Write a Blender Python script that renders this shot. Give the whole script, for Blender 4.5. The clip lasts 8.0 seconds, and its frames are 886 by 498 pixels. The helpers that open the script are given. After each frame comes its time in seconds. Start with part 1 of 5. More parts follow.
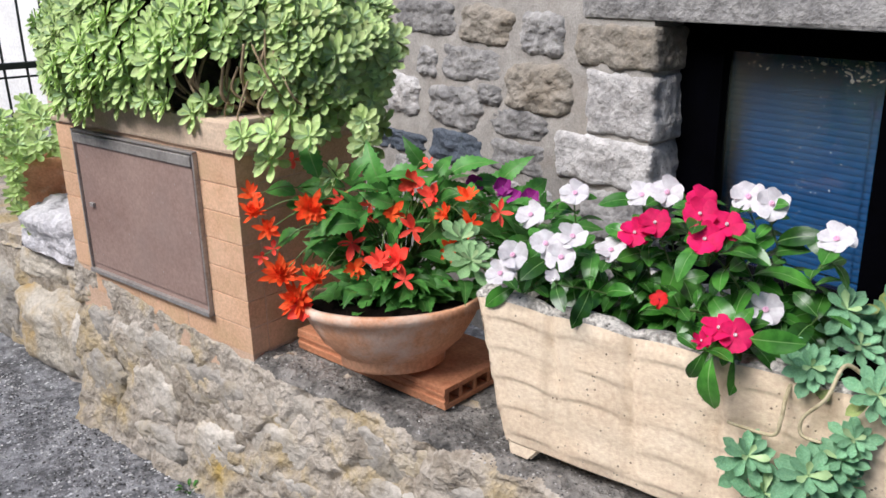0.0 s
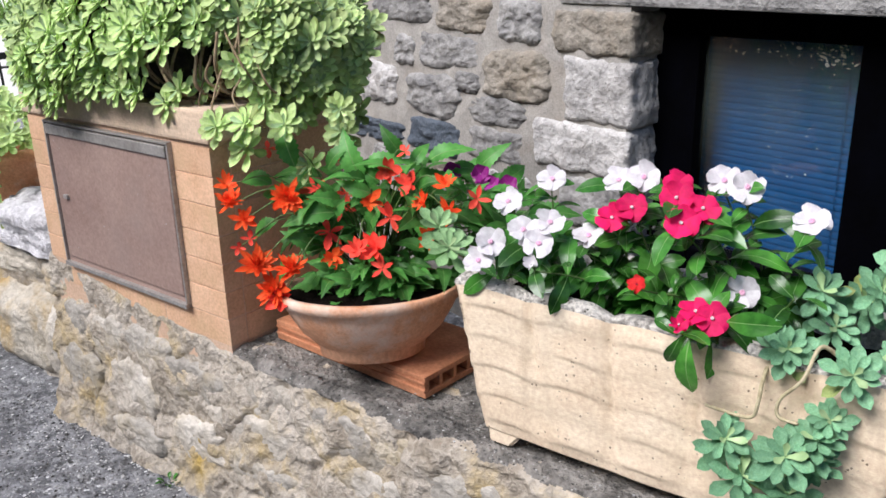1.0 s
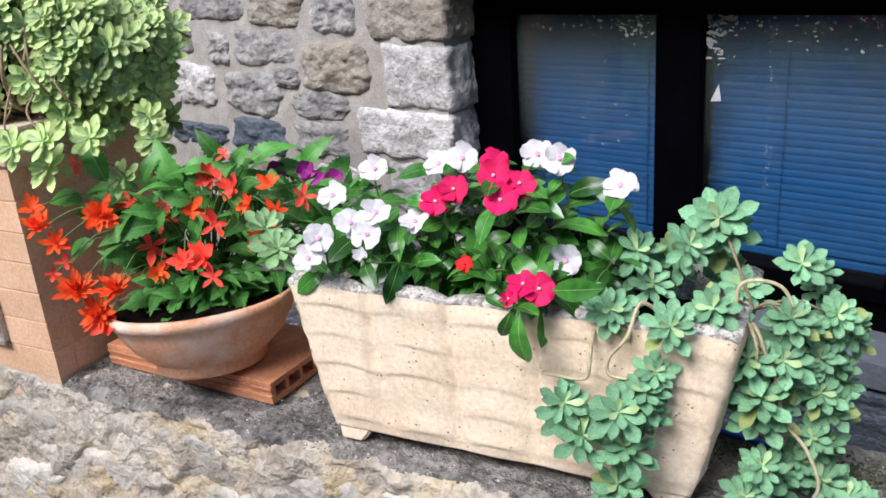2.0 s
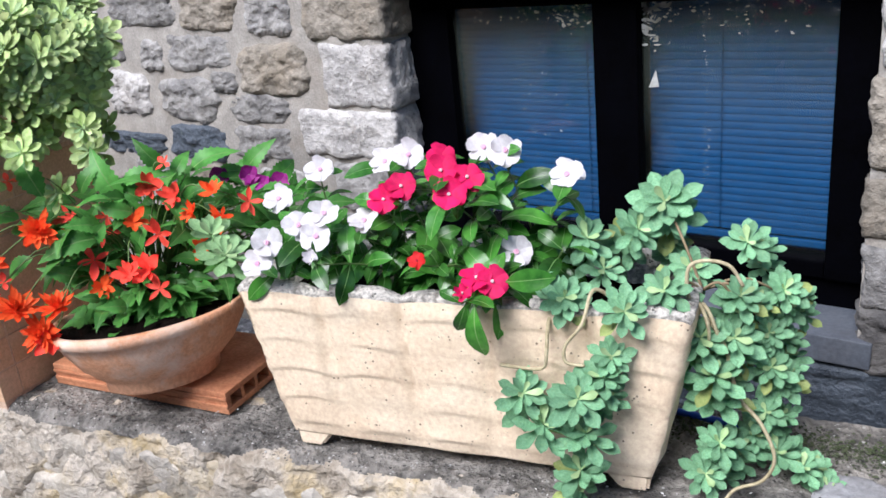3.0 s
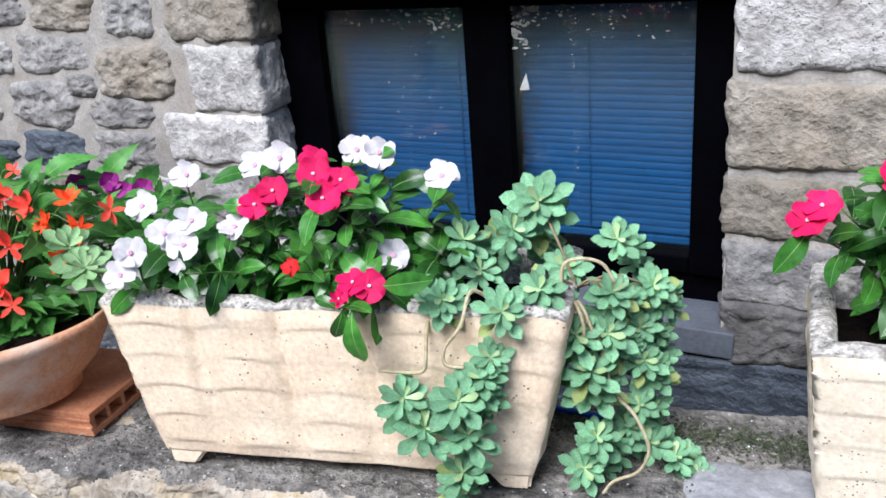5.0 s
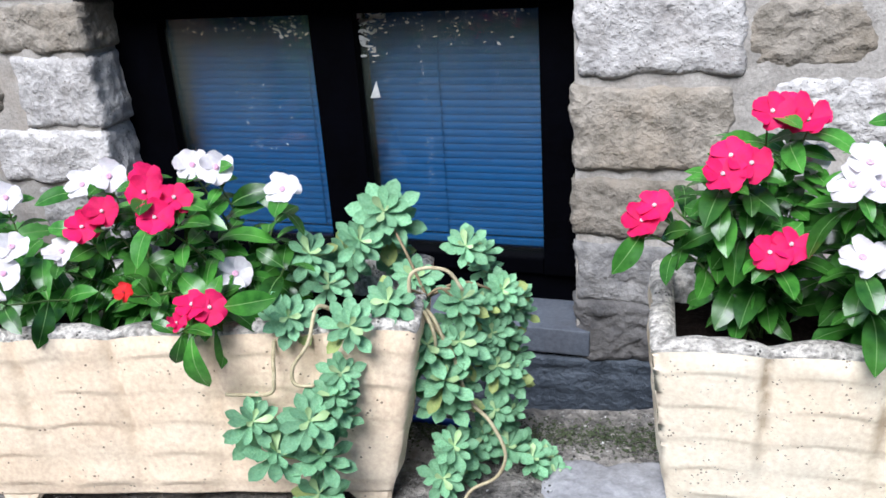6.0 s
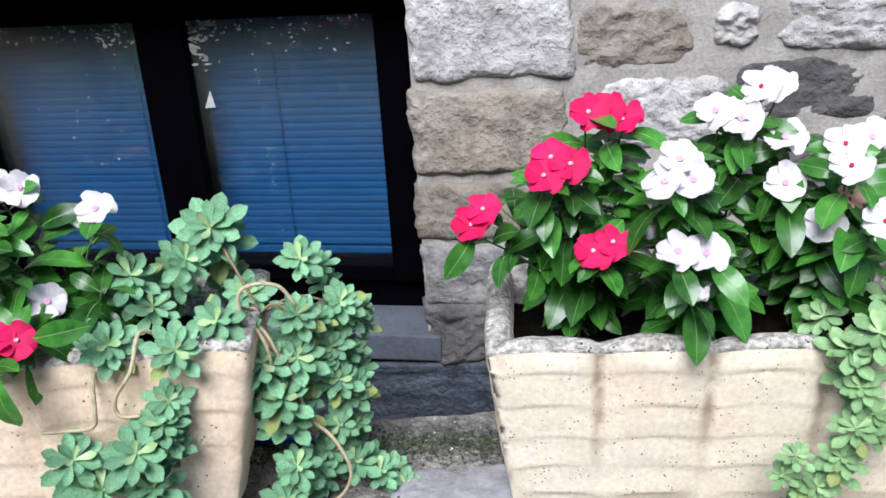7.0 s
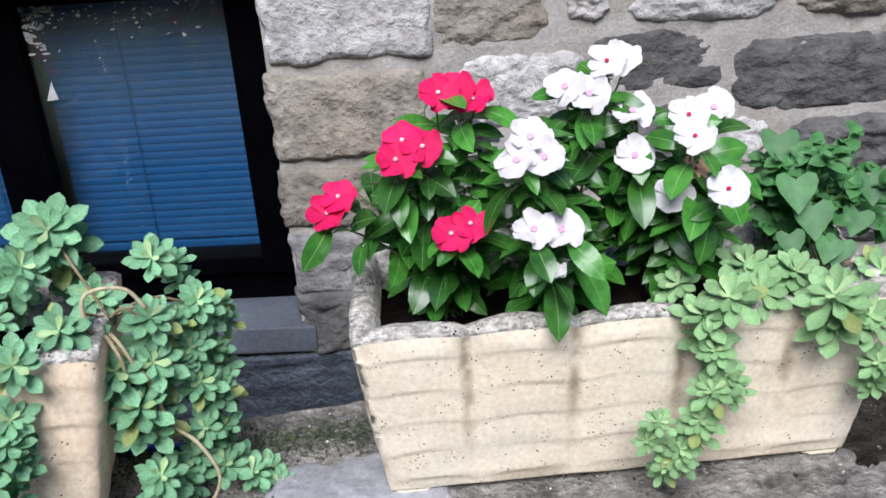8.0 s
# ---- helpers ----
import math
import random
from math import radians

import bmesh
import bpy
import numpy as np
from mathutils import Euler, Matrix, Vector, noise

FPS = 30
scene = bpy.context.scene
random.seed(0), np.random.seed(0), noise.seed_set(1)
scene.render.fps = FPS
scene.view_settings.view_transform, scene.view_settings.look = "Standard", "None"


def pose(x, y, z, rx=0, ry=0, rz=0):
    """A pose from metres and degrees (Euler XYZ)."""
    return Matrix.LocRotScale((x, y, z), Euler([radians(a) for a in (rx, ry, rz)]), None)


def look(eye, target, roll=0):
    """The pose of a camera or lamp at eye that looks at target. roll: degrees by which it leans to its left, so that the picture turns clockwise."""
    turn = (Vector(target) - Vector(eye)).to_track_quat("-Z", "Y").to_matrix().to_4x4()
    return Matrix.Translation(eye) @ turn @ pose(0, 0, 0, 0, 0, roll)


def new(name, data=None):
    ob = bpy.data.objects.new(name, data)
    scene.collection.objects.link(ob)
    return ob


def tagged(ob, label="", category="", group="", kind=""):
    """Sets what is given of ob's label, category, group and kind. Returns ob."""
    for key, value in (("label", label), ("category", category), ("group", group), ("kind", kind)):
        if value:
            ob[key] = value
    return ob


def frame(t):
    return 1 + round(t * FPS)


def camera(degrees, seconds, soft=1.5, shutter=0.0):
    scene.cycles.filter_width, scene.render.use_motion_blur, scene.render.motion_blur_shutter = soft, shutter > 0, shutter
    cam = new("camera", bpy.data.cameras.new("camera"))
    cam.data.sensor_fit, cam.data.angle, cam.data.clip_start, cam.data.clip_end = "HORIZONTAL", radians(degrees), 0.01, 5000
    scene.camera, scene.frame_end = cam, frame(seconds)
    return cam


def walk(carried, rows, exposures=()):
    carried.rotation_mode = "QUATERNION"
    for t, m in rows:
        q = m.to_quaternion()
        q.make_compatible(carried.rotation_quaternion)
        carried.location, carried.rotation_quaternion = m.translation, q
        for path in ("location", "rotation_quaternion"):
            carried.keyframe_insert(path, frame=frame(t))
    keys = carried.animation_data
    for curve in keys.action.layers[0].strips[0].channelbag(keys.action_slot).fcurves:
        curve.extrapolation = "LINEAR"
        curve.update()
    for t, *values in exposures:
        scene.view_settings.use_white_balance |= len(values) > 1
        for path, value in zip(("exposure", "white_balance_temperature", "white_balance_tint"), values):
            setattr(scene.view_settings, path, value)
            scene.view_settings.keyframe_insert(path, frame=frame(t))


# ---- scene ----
cam = camera(54.9, 8.0, 1.6)
PATH = [
    (0, (0.274, 0.197, 1.329), (-1.247, 1.333, 0.699), -1.1),
    (0.5, (0.273, 0.197, 1.326), (-1.249, 1.328, 0.689), -1.0),
    (1, (0.274, 0.206, 1.323), (-1.215, 1.371, 0.669), -1.4),
    (1.5, (0.282, 0.224, 1.318), (-1.093, 1.508, 0.639), -2.8),
    (2, (0.292, 0.241, 1.320), (-0.95, 1.649, 0.629), -4.3),
    (2.2, (0.284, 0.241, 1.312), (-0.918, 1.681, 0.621), -4.9),
    (3.5, (0.284, 0.241, 1.319), (-0.833, 1.737, 0.603), -6.2),
    (4, (0.277, 0.251, 1.316), (-0.773, 1.794, 0.597), -6.0),
    (5.3, (0.277, 0.265, 1.305), (-0.565, 1.93, 0.584), -4.1),
    (5.5, (0.286, 0.275, 1.304), (-0.504, 1.964, 0.583), -3.9),
    (6, (0.308, 0.3, 1.303), (-0.331, 2.05, 0.576), -4.0),
    (6.5, (0.335, 0.323, 1.297), (-0.136, 2.124, 0.565), -3.6),
    (7, (0.354, 0.34, 1.296), (0.009, 2.168, 0.562), -3.5),
    (7.5, (0.373, 0.354, 1.295), (0.157, 2.193, 0.537), -3.5),
    (8, (0.391, 0.373, 1.292), (0.305, 2.207, 0.499), -3.8),
]
EXPOSURES = [(0, 0.42, 6050, 13), (1.5, 0.59, 5950, 13), (3.5, 0.69, 5750, 13), (6, 0.75, 5650, 11), (8, 0.47, 5750, 12)]
walk(cam, [(t, look(eye, target, roll)) for t, eye, target, roll in PATH], EXPOSURES)


# ---- light ----
world = bpy.data.worlds.new("sky")
scene.world = world
world.use_nodes = True
wn = world.node_tree.nodes
sky = wn.new("ShaderNodeTexSky")
sky.sky_type, sky.sun_disc = "NISHITA", False
sky.sun_elevation, sky.sun_rotation = radians(47), radians(185)
wn["Background"].inputs["Strength"].default_value = 0.09
world.node_tree.links.new(sky.outputs["Color"], wn["Background"].inputs["Color"])
sun_data = bpy.data.lights.new("sun", "SUN")
sun_data.energy, sun_data.angle, sun_data.color = 4.4, radians(34), (1.0, 0.94, 0.87)
sun = new("sun", sun_data)
sun.matrix_world = look((-0.4, -3.3, 5.3), (0, 1.2, 0.4))


# ---- materials ----
def material(name, dark, light, scale=12.0, rough=0.85, bump=0.4, fine=90.0, stain=None, stain_scale=3.0, stain_amount=0.5,
             speck=None, speck_scale=60.0, speck_size=0.12, patchy=False, vary=0.0, metal=0.0, streak=None, groove=None, island=0.0, spread=(0.35, 0.65), translucent=0.0, distance=0.004, specular=0.4):
    """A surface with variation at two scales, stains, specks, relief, and a tone of its own for each piece."""
    m = bpy.data.materials.new(name)
    m.use_nodes = True
    nt = m.node_tree
    n, ln = nt.nodes, nt.links
    shader = n["Principled BSDF"]
    shader.inputs["Roughness"].default_value = rough
    shader.inputs["Metallic"].default_value = metal
    shader.inputs["Specular IOR Level"].default_value = specular
    tc = n.new("ShaderNodeTexCoord")
    info = n.new("ShaderNodeObjectInfo")
    shift = n.new("ShaderNodeVectorMath")
    shift.operation = "MULTIPLY_ADD"
    ln.new(info.outputs["Random"], shift.inputs[0])
    shift.inputs[1].default_value = (7.3, 3.1, 5.7)
    ln.new(tc.outputs["Object"], shift.inputs[2])

    def noise_tex(s, detail=6.0, roughness=0.6):
        t = n.new("ShaderNodeTexNoise")
        t.inputs["Scale"].default_value, t.inputs["Detail"].default_value, t.inputs["Roughness"].default_value = s, detail, roughness
        ln.new(shift.outputs[0], t.inputs["Vector"])
        return t

    def ramp(src, a, b):
        r = n.new("ShaderNodeMapRange")
        r.inputs["From Min"].default_value, r.inputs["From Max"].default_value = a, b
        ln.new(src, r.inputs["Value"])
        return r.outputs["Result"]

    def mix(fac, a, b, kind="MIX"):
        x = n.new("ShaderNodeMix")
        x.data_type, x.blend_type = "RGBA", kind
        for key, v in (("Factor", fac), ("A", a), ("B", b)):
            slot = x.inputs[0] if key == "Factor" else x.inputs[6 if key == "A" else 7]
            if hasattr(v, "links"):
                ln.new(v, slot)
            elif key == "Factor":
                slot.default_value = v
            else:
                slot.default_value = (*v, 1)
        return x.outputs[2]

    coarse, grain = noise_tex(scale), noise_tex(fine, 4.0)
    colour = mix(ramp(coarse.outputs["Fac"], *spread), dark, light)
    colour = mix(0.35, colour, mix(ramp(grain.outputs["Fac"], 0.3, 0.7), tuple(v * 0.55 for v in dark), tuple(min(1, v * 1.2) for v in light)))
    if stain:
        s = noise_tex(stain_scale, 8.0, 0.65)
        k = ramp(s.outputs["Fac"], 0.5, 0.72)
        f = n.new("ShaderNodeMath")
        f.operation = "MULTIPLY"
        ln.new(k, f.inputs[0])
        f.inputs[1].default_value = stain_amount
        colour = mix(f.outputs[0], colour, stain)
    if streak:
        squash = n.new("ShaderNodeMapping")
        squash.inputs["Scale"].default_value = (13, 13, 1.2)
        ln.new(tc.outputs["Object"], squash.inputs["Vector"])
        s = n.new("ShaderNodeTexNoise")
        s.inputs["Scale"].default_value, s.inputs["Detail"].default_value = 1.0, 5.0
        ln.new(squash.outputs[0], s.inputs["Vector"])
        f = n.new("ShaderNodeMath")
        f.operation = "MULTIPLY"
        ln.new(ramp(s.outputs["Fac"], 0.56, 0.74), f.inputs[0])
        f.inputs[1].default_value = 0.4
        colour = mix(f.outputs[0], colour, streak)
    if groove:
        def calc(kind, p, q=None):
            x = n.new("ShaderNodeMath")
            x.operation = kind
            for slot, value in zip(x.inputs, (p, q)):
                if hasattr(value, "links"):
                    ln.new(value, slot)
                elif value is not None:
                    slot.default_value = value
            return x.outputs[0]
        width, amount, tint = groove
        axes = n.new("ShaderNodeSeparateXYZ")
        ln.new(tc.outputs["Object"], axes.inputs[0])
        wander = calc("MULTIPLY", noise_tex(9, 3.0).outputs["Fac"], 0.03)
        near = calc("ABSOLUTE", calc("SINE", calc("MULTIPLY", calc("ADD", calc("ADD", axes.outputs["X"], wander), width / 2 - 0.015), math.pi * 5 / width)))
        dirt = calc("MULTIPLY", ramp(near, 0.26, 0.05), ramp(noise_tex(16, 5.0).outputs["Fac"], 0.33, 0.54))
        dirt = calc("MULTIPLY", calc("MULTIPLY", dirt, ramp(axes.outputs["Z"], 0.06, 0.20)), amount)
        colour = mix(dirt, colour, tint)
    if speck:
        v = n.new("ShaderNodeTexVoronoi")
        v.inputs["Scale"].default_value = speck_scale
        ln.new(shift.outputs[0], v.inputs["Vector"])
        amount = ramp(v.outputs["Distance"], speck_size + 0.05, speck_size)
        if patchy:
            where = n.new("ShaderNodeMath")
            where.operation = "MULTIPLY"
            ln.new(amount, where.inputs[0])
            ln.new(ramp(noise_tex(34, 3.0).outputs["Fac"], 0.54, 0.60), where.inputs[1])
            amount = where.outputs[0]
        colour = mix(amount, colour, speck)
    if vary:
        hsv = n.new("ShaderNodeHueSaturation")
        val = n.new("ShaderNodeMapRange")
        val.inputs["To Min"].default_value, val.inputs["To Max"].default_value = 1 - vary, 1 + vary
        ln.new(info.outputs["Random"], val.inputs["Value"])
        ln.new(val.outputs["Result"], hsv.inputs["Value"])
        ln.new(colour, hsv.inputs["Color"])
        colour = hsv.outputs["Color"]
    if island:
        geo = n.new("ShaderNodeNewGeometry")
        leafy = n.new("ShaderNodeHueSaturation")
        val = n.new("ShaderNodeMapRange")
        val.inputs["To Min"].default_value, val.inputs["To Max"].default_value = 1 - island, 1 + island
        ln.new(geo.outputs["Random Per Island"], val.inputs["Value"])
        ln.new(val.outputs["Result"], leafy.inputs["Value"])
        ln.new(colour, leafy.inputs["Color"])
        colour = leafy.outputs["Color"]
    ln.new(colour, shader.inputs["Base Color"])
    if bump:
        add = n.new("ShaderNodeMath")
        add.operation = "ADD"
        ln.new(coarse.outputs["Fac"], add.inputs[0])
        ln.new(grain.outputs["Fac"], add.inputs[1])
        bp = n.new("ShaderNodeBump")
        bp.inputs["Strength"].default_value, bp.inputs["Distance"].default_value = bump, distance
        ln.new(add.outputs[0], bp.inputs["Height"])
        ln.new(bp.outputs["Normal"], shader.inputs["Normal"])
    if translucent:
        tr = n.new("ShaderNodeBsdfTranslucent")
        ln.new(colour, tr.inputs["Color"])
        ms = n.new("ShaderNodeMixShader")
        ms.inputs[0].default_value = translucent
        ln.new(shader.outputs[0], ms.inputs[1])
        ln.new(tr.outputs[0], ms.inputs[2])
        ln.new(ms.outputs[0], n["Material Output"].inputs["Surface"])
    return m


M_ASPHALT = material("asphalt", (0.075, 0.075, 0.08), (0.40, 0.40, 0.405), 26, 0.9, 1.0, 90, stain=(0.04, 0.04, 0.038), stain_scale=6, stain_amount=0.85, distance=0.012, speck=(0.74, 0.74, 0.73), speck_scale=62, speck_size=0.34, patchy=True, spread=(0.40, 0.60))
M_MORTAR = material("mortar", (0.24, 0.224, 0.202), (0.39, 0.368, 0.335), 14, 0.95, 0.7, 140, stain=(0.25, 0.20, 0.15), stain_scale=4)
M_RUBBLE = material("rubble_mortar", (0.28, 0.232, 0.17), (0.64, 0.575, 0.49), 11, 0.95, 1.0, 60, stain=(0.46, 0.32, 0.09), stain_scale=5.5, stain_amount=1.0, distance=0.016, spread=(0.38, 0.62))
M_LEDGE = material("ledge_concrete", (0.042, 0.040, 0.037), (0.37, 0.345, 0.31), 20, 0.9, 1.0, 70, stain=(0.035, 0.033, 0.03), stain_scale=9, stain_amount=0.85, speck=(0.44, 0.43, 0.40), speck_scale=80, speck_size=0.2, patchy=True, spread=(0.36, 0.62), distance=0.016)
M_STONE_GREY = material("grey_stone", (0.15, 0.145, 0.14), (0.335, 0.325, 0.31), 16, 0.9, 1.0, 55, stain=(0.10, 0.10, 0.11), stain_scale=9, vary=0.25, distance=0.011, spread=(0.40, 0.60))
M_STONE_TAN = material("tan_stone", (0.15, 0.133, 0.105), (0.335, 0.302, 0.255), 16, 0.9, 1.0, 55, stain=(0.20, 0.15, 0.09), stain_scale=8, vary=0.2, distance=0.011, spread=(0.40, 0.60))
M_STONE_PALE = material("pale_stone", (0.27, 0.26, 0.25), (0.56, 0.54, 0.52), 16, 0.9, 1.0, 55, stain=(0.30, 0.27, 0.24), stain_scale=9, vary=0.15, speck=(0.12, 0.11, 0.10), speck_scale=70, speck_size=0.10, distance=0.011, spread=(0.38, 0.62))
# dark stone; at the wall's right end the colour also holds shade
M_STONE_DARK_SHADED = material("dark_shaded_stone", (0.052, 0.050, 0.051), (0.155, 0.148, 0.142), 14, 0.9, 1.0, 55, stain=(0.07, 0.065, 0.06), stain_scale=9, vary=0.15, distance=0.011)
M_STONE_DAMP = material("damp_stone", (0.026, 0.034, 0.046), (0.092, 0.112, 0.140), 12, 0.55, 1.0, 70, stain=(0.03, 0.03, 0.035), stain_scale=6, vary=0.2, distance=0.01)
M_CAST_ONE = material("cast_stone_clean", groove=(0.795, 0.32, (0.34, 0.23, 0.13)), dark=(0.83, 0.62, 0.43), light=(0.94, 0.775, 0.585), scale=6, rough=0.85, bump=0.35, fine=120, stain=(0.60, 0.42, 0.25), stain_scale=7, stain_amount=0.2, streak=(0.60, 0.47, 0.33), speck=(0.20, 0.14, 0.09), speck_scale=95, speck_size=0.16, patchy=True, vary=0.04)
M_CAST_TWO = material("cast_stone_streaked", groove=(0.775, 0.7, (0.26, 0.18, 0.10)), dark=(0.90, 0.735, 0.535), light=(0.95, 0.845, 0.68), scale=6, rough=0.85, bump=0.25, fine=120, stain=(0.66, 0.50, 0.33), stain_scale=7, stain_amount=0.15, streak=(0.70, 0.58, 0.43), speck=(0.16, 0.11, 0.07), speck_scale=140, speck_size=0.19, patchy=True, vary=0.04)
M_CAST_RIM = material("weathered_rim", (0.27, 0.25, 0.22), (0.84, 0.79, 0.71), 90, 0.95, 1.0, 150, stain=(0.12, 0.115, 0.10), stain_scale=22, stain_amount=0.75, speck=(0.07, 0.07, 0.06), speck_scale=110, speck_size=0.2, patchy=True, spread=(0.40, 0.58), distance=0.008)
M_BRICK = material("sawn_brick", (0.60, 0.355, 0.205), (0.74, 0.485, 0.315), 8, 0.9, 0.15, 150, stain=(0.50, 0.36, 0.19), stain_scale=6, stain_amount=0.55, vary=0.07)
M_CAP = material("cap_plaster", (0.56, 0.41, 0.29), (0.74, 0.58, 0.43), 8, 0.9, 0.4, 120, stain=(0.30, 0.24, 0.18), stain_scale=5, stain_amount=0.6)
M_JOINT = material("brick_joint", (0.58, 0.385, 0.26), (0.69, 0.49, 0.35), 20, 0.95, 0.5, 150)
M_STEEL = material("oxidised_steel", (0.32, 0.21, 0.175), (0.44, 0.315, 0.265), 4, 0.42, 0.15, 120, stain=(0.33, 0.25, 0.22), stain_scale=3, stain_amount=0.7, metal=0.15, speck=(0.5, 0.45, 0.42), speck_scale=26, speck_size=0.03)
M_ZINC = material("zinc_trim", (0.30, 0.275, 0.25), (0.50, 0.47, 0.44), 12, 0.5, 0.2, 120, metal=0.5)
M_TERRA = material("terracotta", (0.63, 0.27, 0.125), (0.80, 0.44, 0.265), 9, 0.85, 0.5, 120, stain=(0.82, 0.66, 0.54), stain_scale=8, stain_amount=0.95, vary=0.05)
M_CLAY = material("hollow_clay", (0.42, 0.155, 0.072), (0.61, 0.285, 0.15), 18, 0.85, 0.4, 120, stain=(0.20, 0.07, 0.04), stain_scale=6, vary=0.06)
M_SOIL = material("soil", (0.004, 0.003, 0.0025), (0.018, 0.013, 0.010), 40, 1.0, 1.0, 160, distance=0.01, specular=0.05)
# near-black, as the trough's shade on the ledge is put into this colour
M_TROUGH_SHADE = material("speckled_trough_shade", (0.012, 0.010, 0.008), (0.075, 0.066, 0.054), 34, 1.0, 1.0, 120, stain=(0.008, 0.007, 0.006), stain_scale=14, stain_amount=0.8, speck=(0.30, 0.28, 0.25), speck_scale=120, speck_size=0.14, patchy=True, distance=0.012, specular=0.1)
M_FRAME = material("dark_frame", (0.0003, 0.0003, 0.0006), (0.0007, 0.0008, 0.0018), 10, 0.7, 0.1, 100, specular=0.02)
M_BLIND = material("blue_blind", (0.005, 0.050, 0.140), (0.008, 0.064, 0.175), 5, 0.5, 0.0, 60, specular=0.2)
M_NAVY_SHEEN = material("navy_sheen", (0.003, 0.008, 0.05), (0.006, 0.014, 0.08), 8, 0.6, 0.0, 60, specular=0.2)
M_SLATE = material("slate_sill", (0.056, 0.065, 0.082), (0.115, 0.129, 0.155), 9, 0.6, 0.3, 100, stain=(0.08, 0.08, 0.09), stain_scale=6)
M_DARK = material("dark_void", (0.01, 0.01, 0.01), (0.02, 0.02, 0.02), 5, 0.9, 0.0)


def glass_material():
    m = bpy.data.materials.new("window_glass")
    m.use_nodes = True
    n, ln = m.node_tree.nodes, m.node_tree.links
    clear, gloss, fres, ms = n.new("ShaderNodeBsdfTransparent"), n.new("ShaderNodeBsdfGlossy"), n.new("ShaderNodeFresnel"), n.new("ShaderNodeMixShader")
    clear.inputs[0].default_value = (0.92, 0.95, 0.97, 1)
    gloss.inputs["Roughness"].default_value = 0.02
    ln.new(fres.outputs[0], ms.inputs[0])
    ln.new(clear.outputs[0], ms.inputs[1])
    ln.new(gloss.outputs[0], ms.inputs[2])
    # a grey-green veil painting in a reflection, stronger towards the top and in runs
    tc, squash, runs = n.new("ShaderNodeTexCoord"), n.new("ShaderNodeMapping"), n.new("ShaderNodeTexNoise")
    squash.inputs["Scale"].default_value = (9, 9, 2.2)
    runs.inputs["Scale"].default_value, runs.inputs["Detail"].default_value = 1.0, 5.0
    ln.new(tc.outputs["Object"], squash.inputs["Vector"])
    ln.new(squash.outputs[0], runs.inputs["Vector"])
    axes, high, film, veil, ds = n.new("ShaderNodeSeparateXYZ"), n.new("ShaderNodeMapRange"), n.new("ShaderNodeMath"), n.new("ShaderNodeBsdfDiffuse"), n.new("ShaderNodeMixShader")
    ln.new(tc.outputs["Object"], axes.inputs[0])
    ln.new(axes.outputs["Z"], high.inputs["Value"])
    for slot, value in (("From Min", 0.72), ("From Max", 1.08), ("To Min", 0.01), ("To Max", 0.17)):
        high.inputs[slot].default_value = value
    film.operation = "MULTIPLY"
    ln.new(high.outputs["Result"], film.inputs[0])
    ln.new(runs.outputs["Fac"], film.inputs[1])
    veil.inputs["Color"].default_value = (0.23, 0.28, 0.24, 1)
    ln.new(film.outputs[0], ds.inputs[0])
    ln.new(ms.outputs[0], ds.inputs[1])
    ln.new(veil.outputs[0], ds.inputs[2])
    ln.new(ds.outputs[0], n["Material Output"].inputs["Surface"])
    return m


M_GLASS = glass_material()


# ---- building blocks ----
def finish(name, bm, mat, smooth=False):
    bmesh.ops.recalc_face_normals(bm, faces=bm.faces)
    me = bpy.data.meshes.new(name)
    bm.to_mesh(me)
    bm.free()
    if smooth:
        me.polygons.foreach_set("use_smooth", [True] * len(me.polygons))
    for one in (mat if isinstance(mat, (list, tuple)) else [mat]):
        me.materials.append(one)
    return me


def part(name, bm, mat, parent, label="", smooth=False, at=None):
    ob = new(name, bm if isinstance(bm, bpy.types.Mesh) else finish(name, bm, mat, smooth))
    ob.parent = parent
    if at is not None:
        ob.matrix_basis = at
    return tagged(ob, label) if label else ob


def thing(name, m, label, category, group="", kind=""):
    ob = new(name)
    ob.empty_display_size = 0.05
    ob.matrix_basis = m
    return tagged(ob, label, category, group, kind)


def box(x0, y0, z0, x1, y1, z1, bevel=0.0, bm=None, cuts=0, rough=0.0):
    bm = bm or bmesh.new()
    made = bmesh.ops.create_cube(bm, size=1.0, matrix=Matrix.Translation(((x0 + x1) / 2, (y0 + y1) / 2, (z0 + z1) / 2)) @ Matrix.Diagonal((x1 - x0, y1 - y0, z1 - z0, 1)))
    edges = list({e for v in made["verts"] for e in v.link_edges})
    if bevel:
        bmesh.ops.bevel(bm, geom=edges, offset=bevel, segments=2, affect="EDGES", profile=0.6)
    if cuts:
        bmesh.ops.subdivide_edges(bm, edges=bm.edges[:], cuts=cuts, use_grid_fill=True)
    if rough:
        for v in bm.verts:
            v.co += noise.noise_vector(v.co * 18) * rough
    return bm


def grid_sheet(nx, nz, where, bm=None):
    """A sheet of nx by nz cells; where(u, v) with u, v from 0 to 1 gives each corner, or None for no corner."""
    bm = bm or bmesh.new()
    rows = [[(lambda p: bm.verts.new(p) if p is not None else None)(where(i / nx, j / nz)) for i in range(nx + 1)] for j in range(nz + 1)]
    for j in range(nz):
        for i in range(nx):
            q = (rows[j][i], rows[j][i + 1], rows[j + 1][i + 1], rows[j + 1][i])
            if all(q):
                bm.faces.new(q)
    return bm


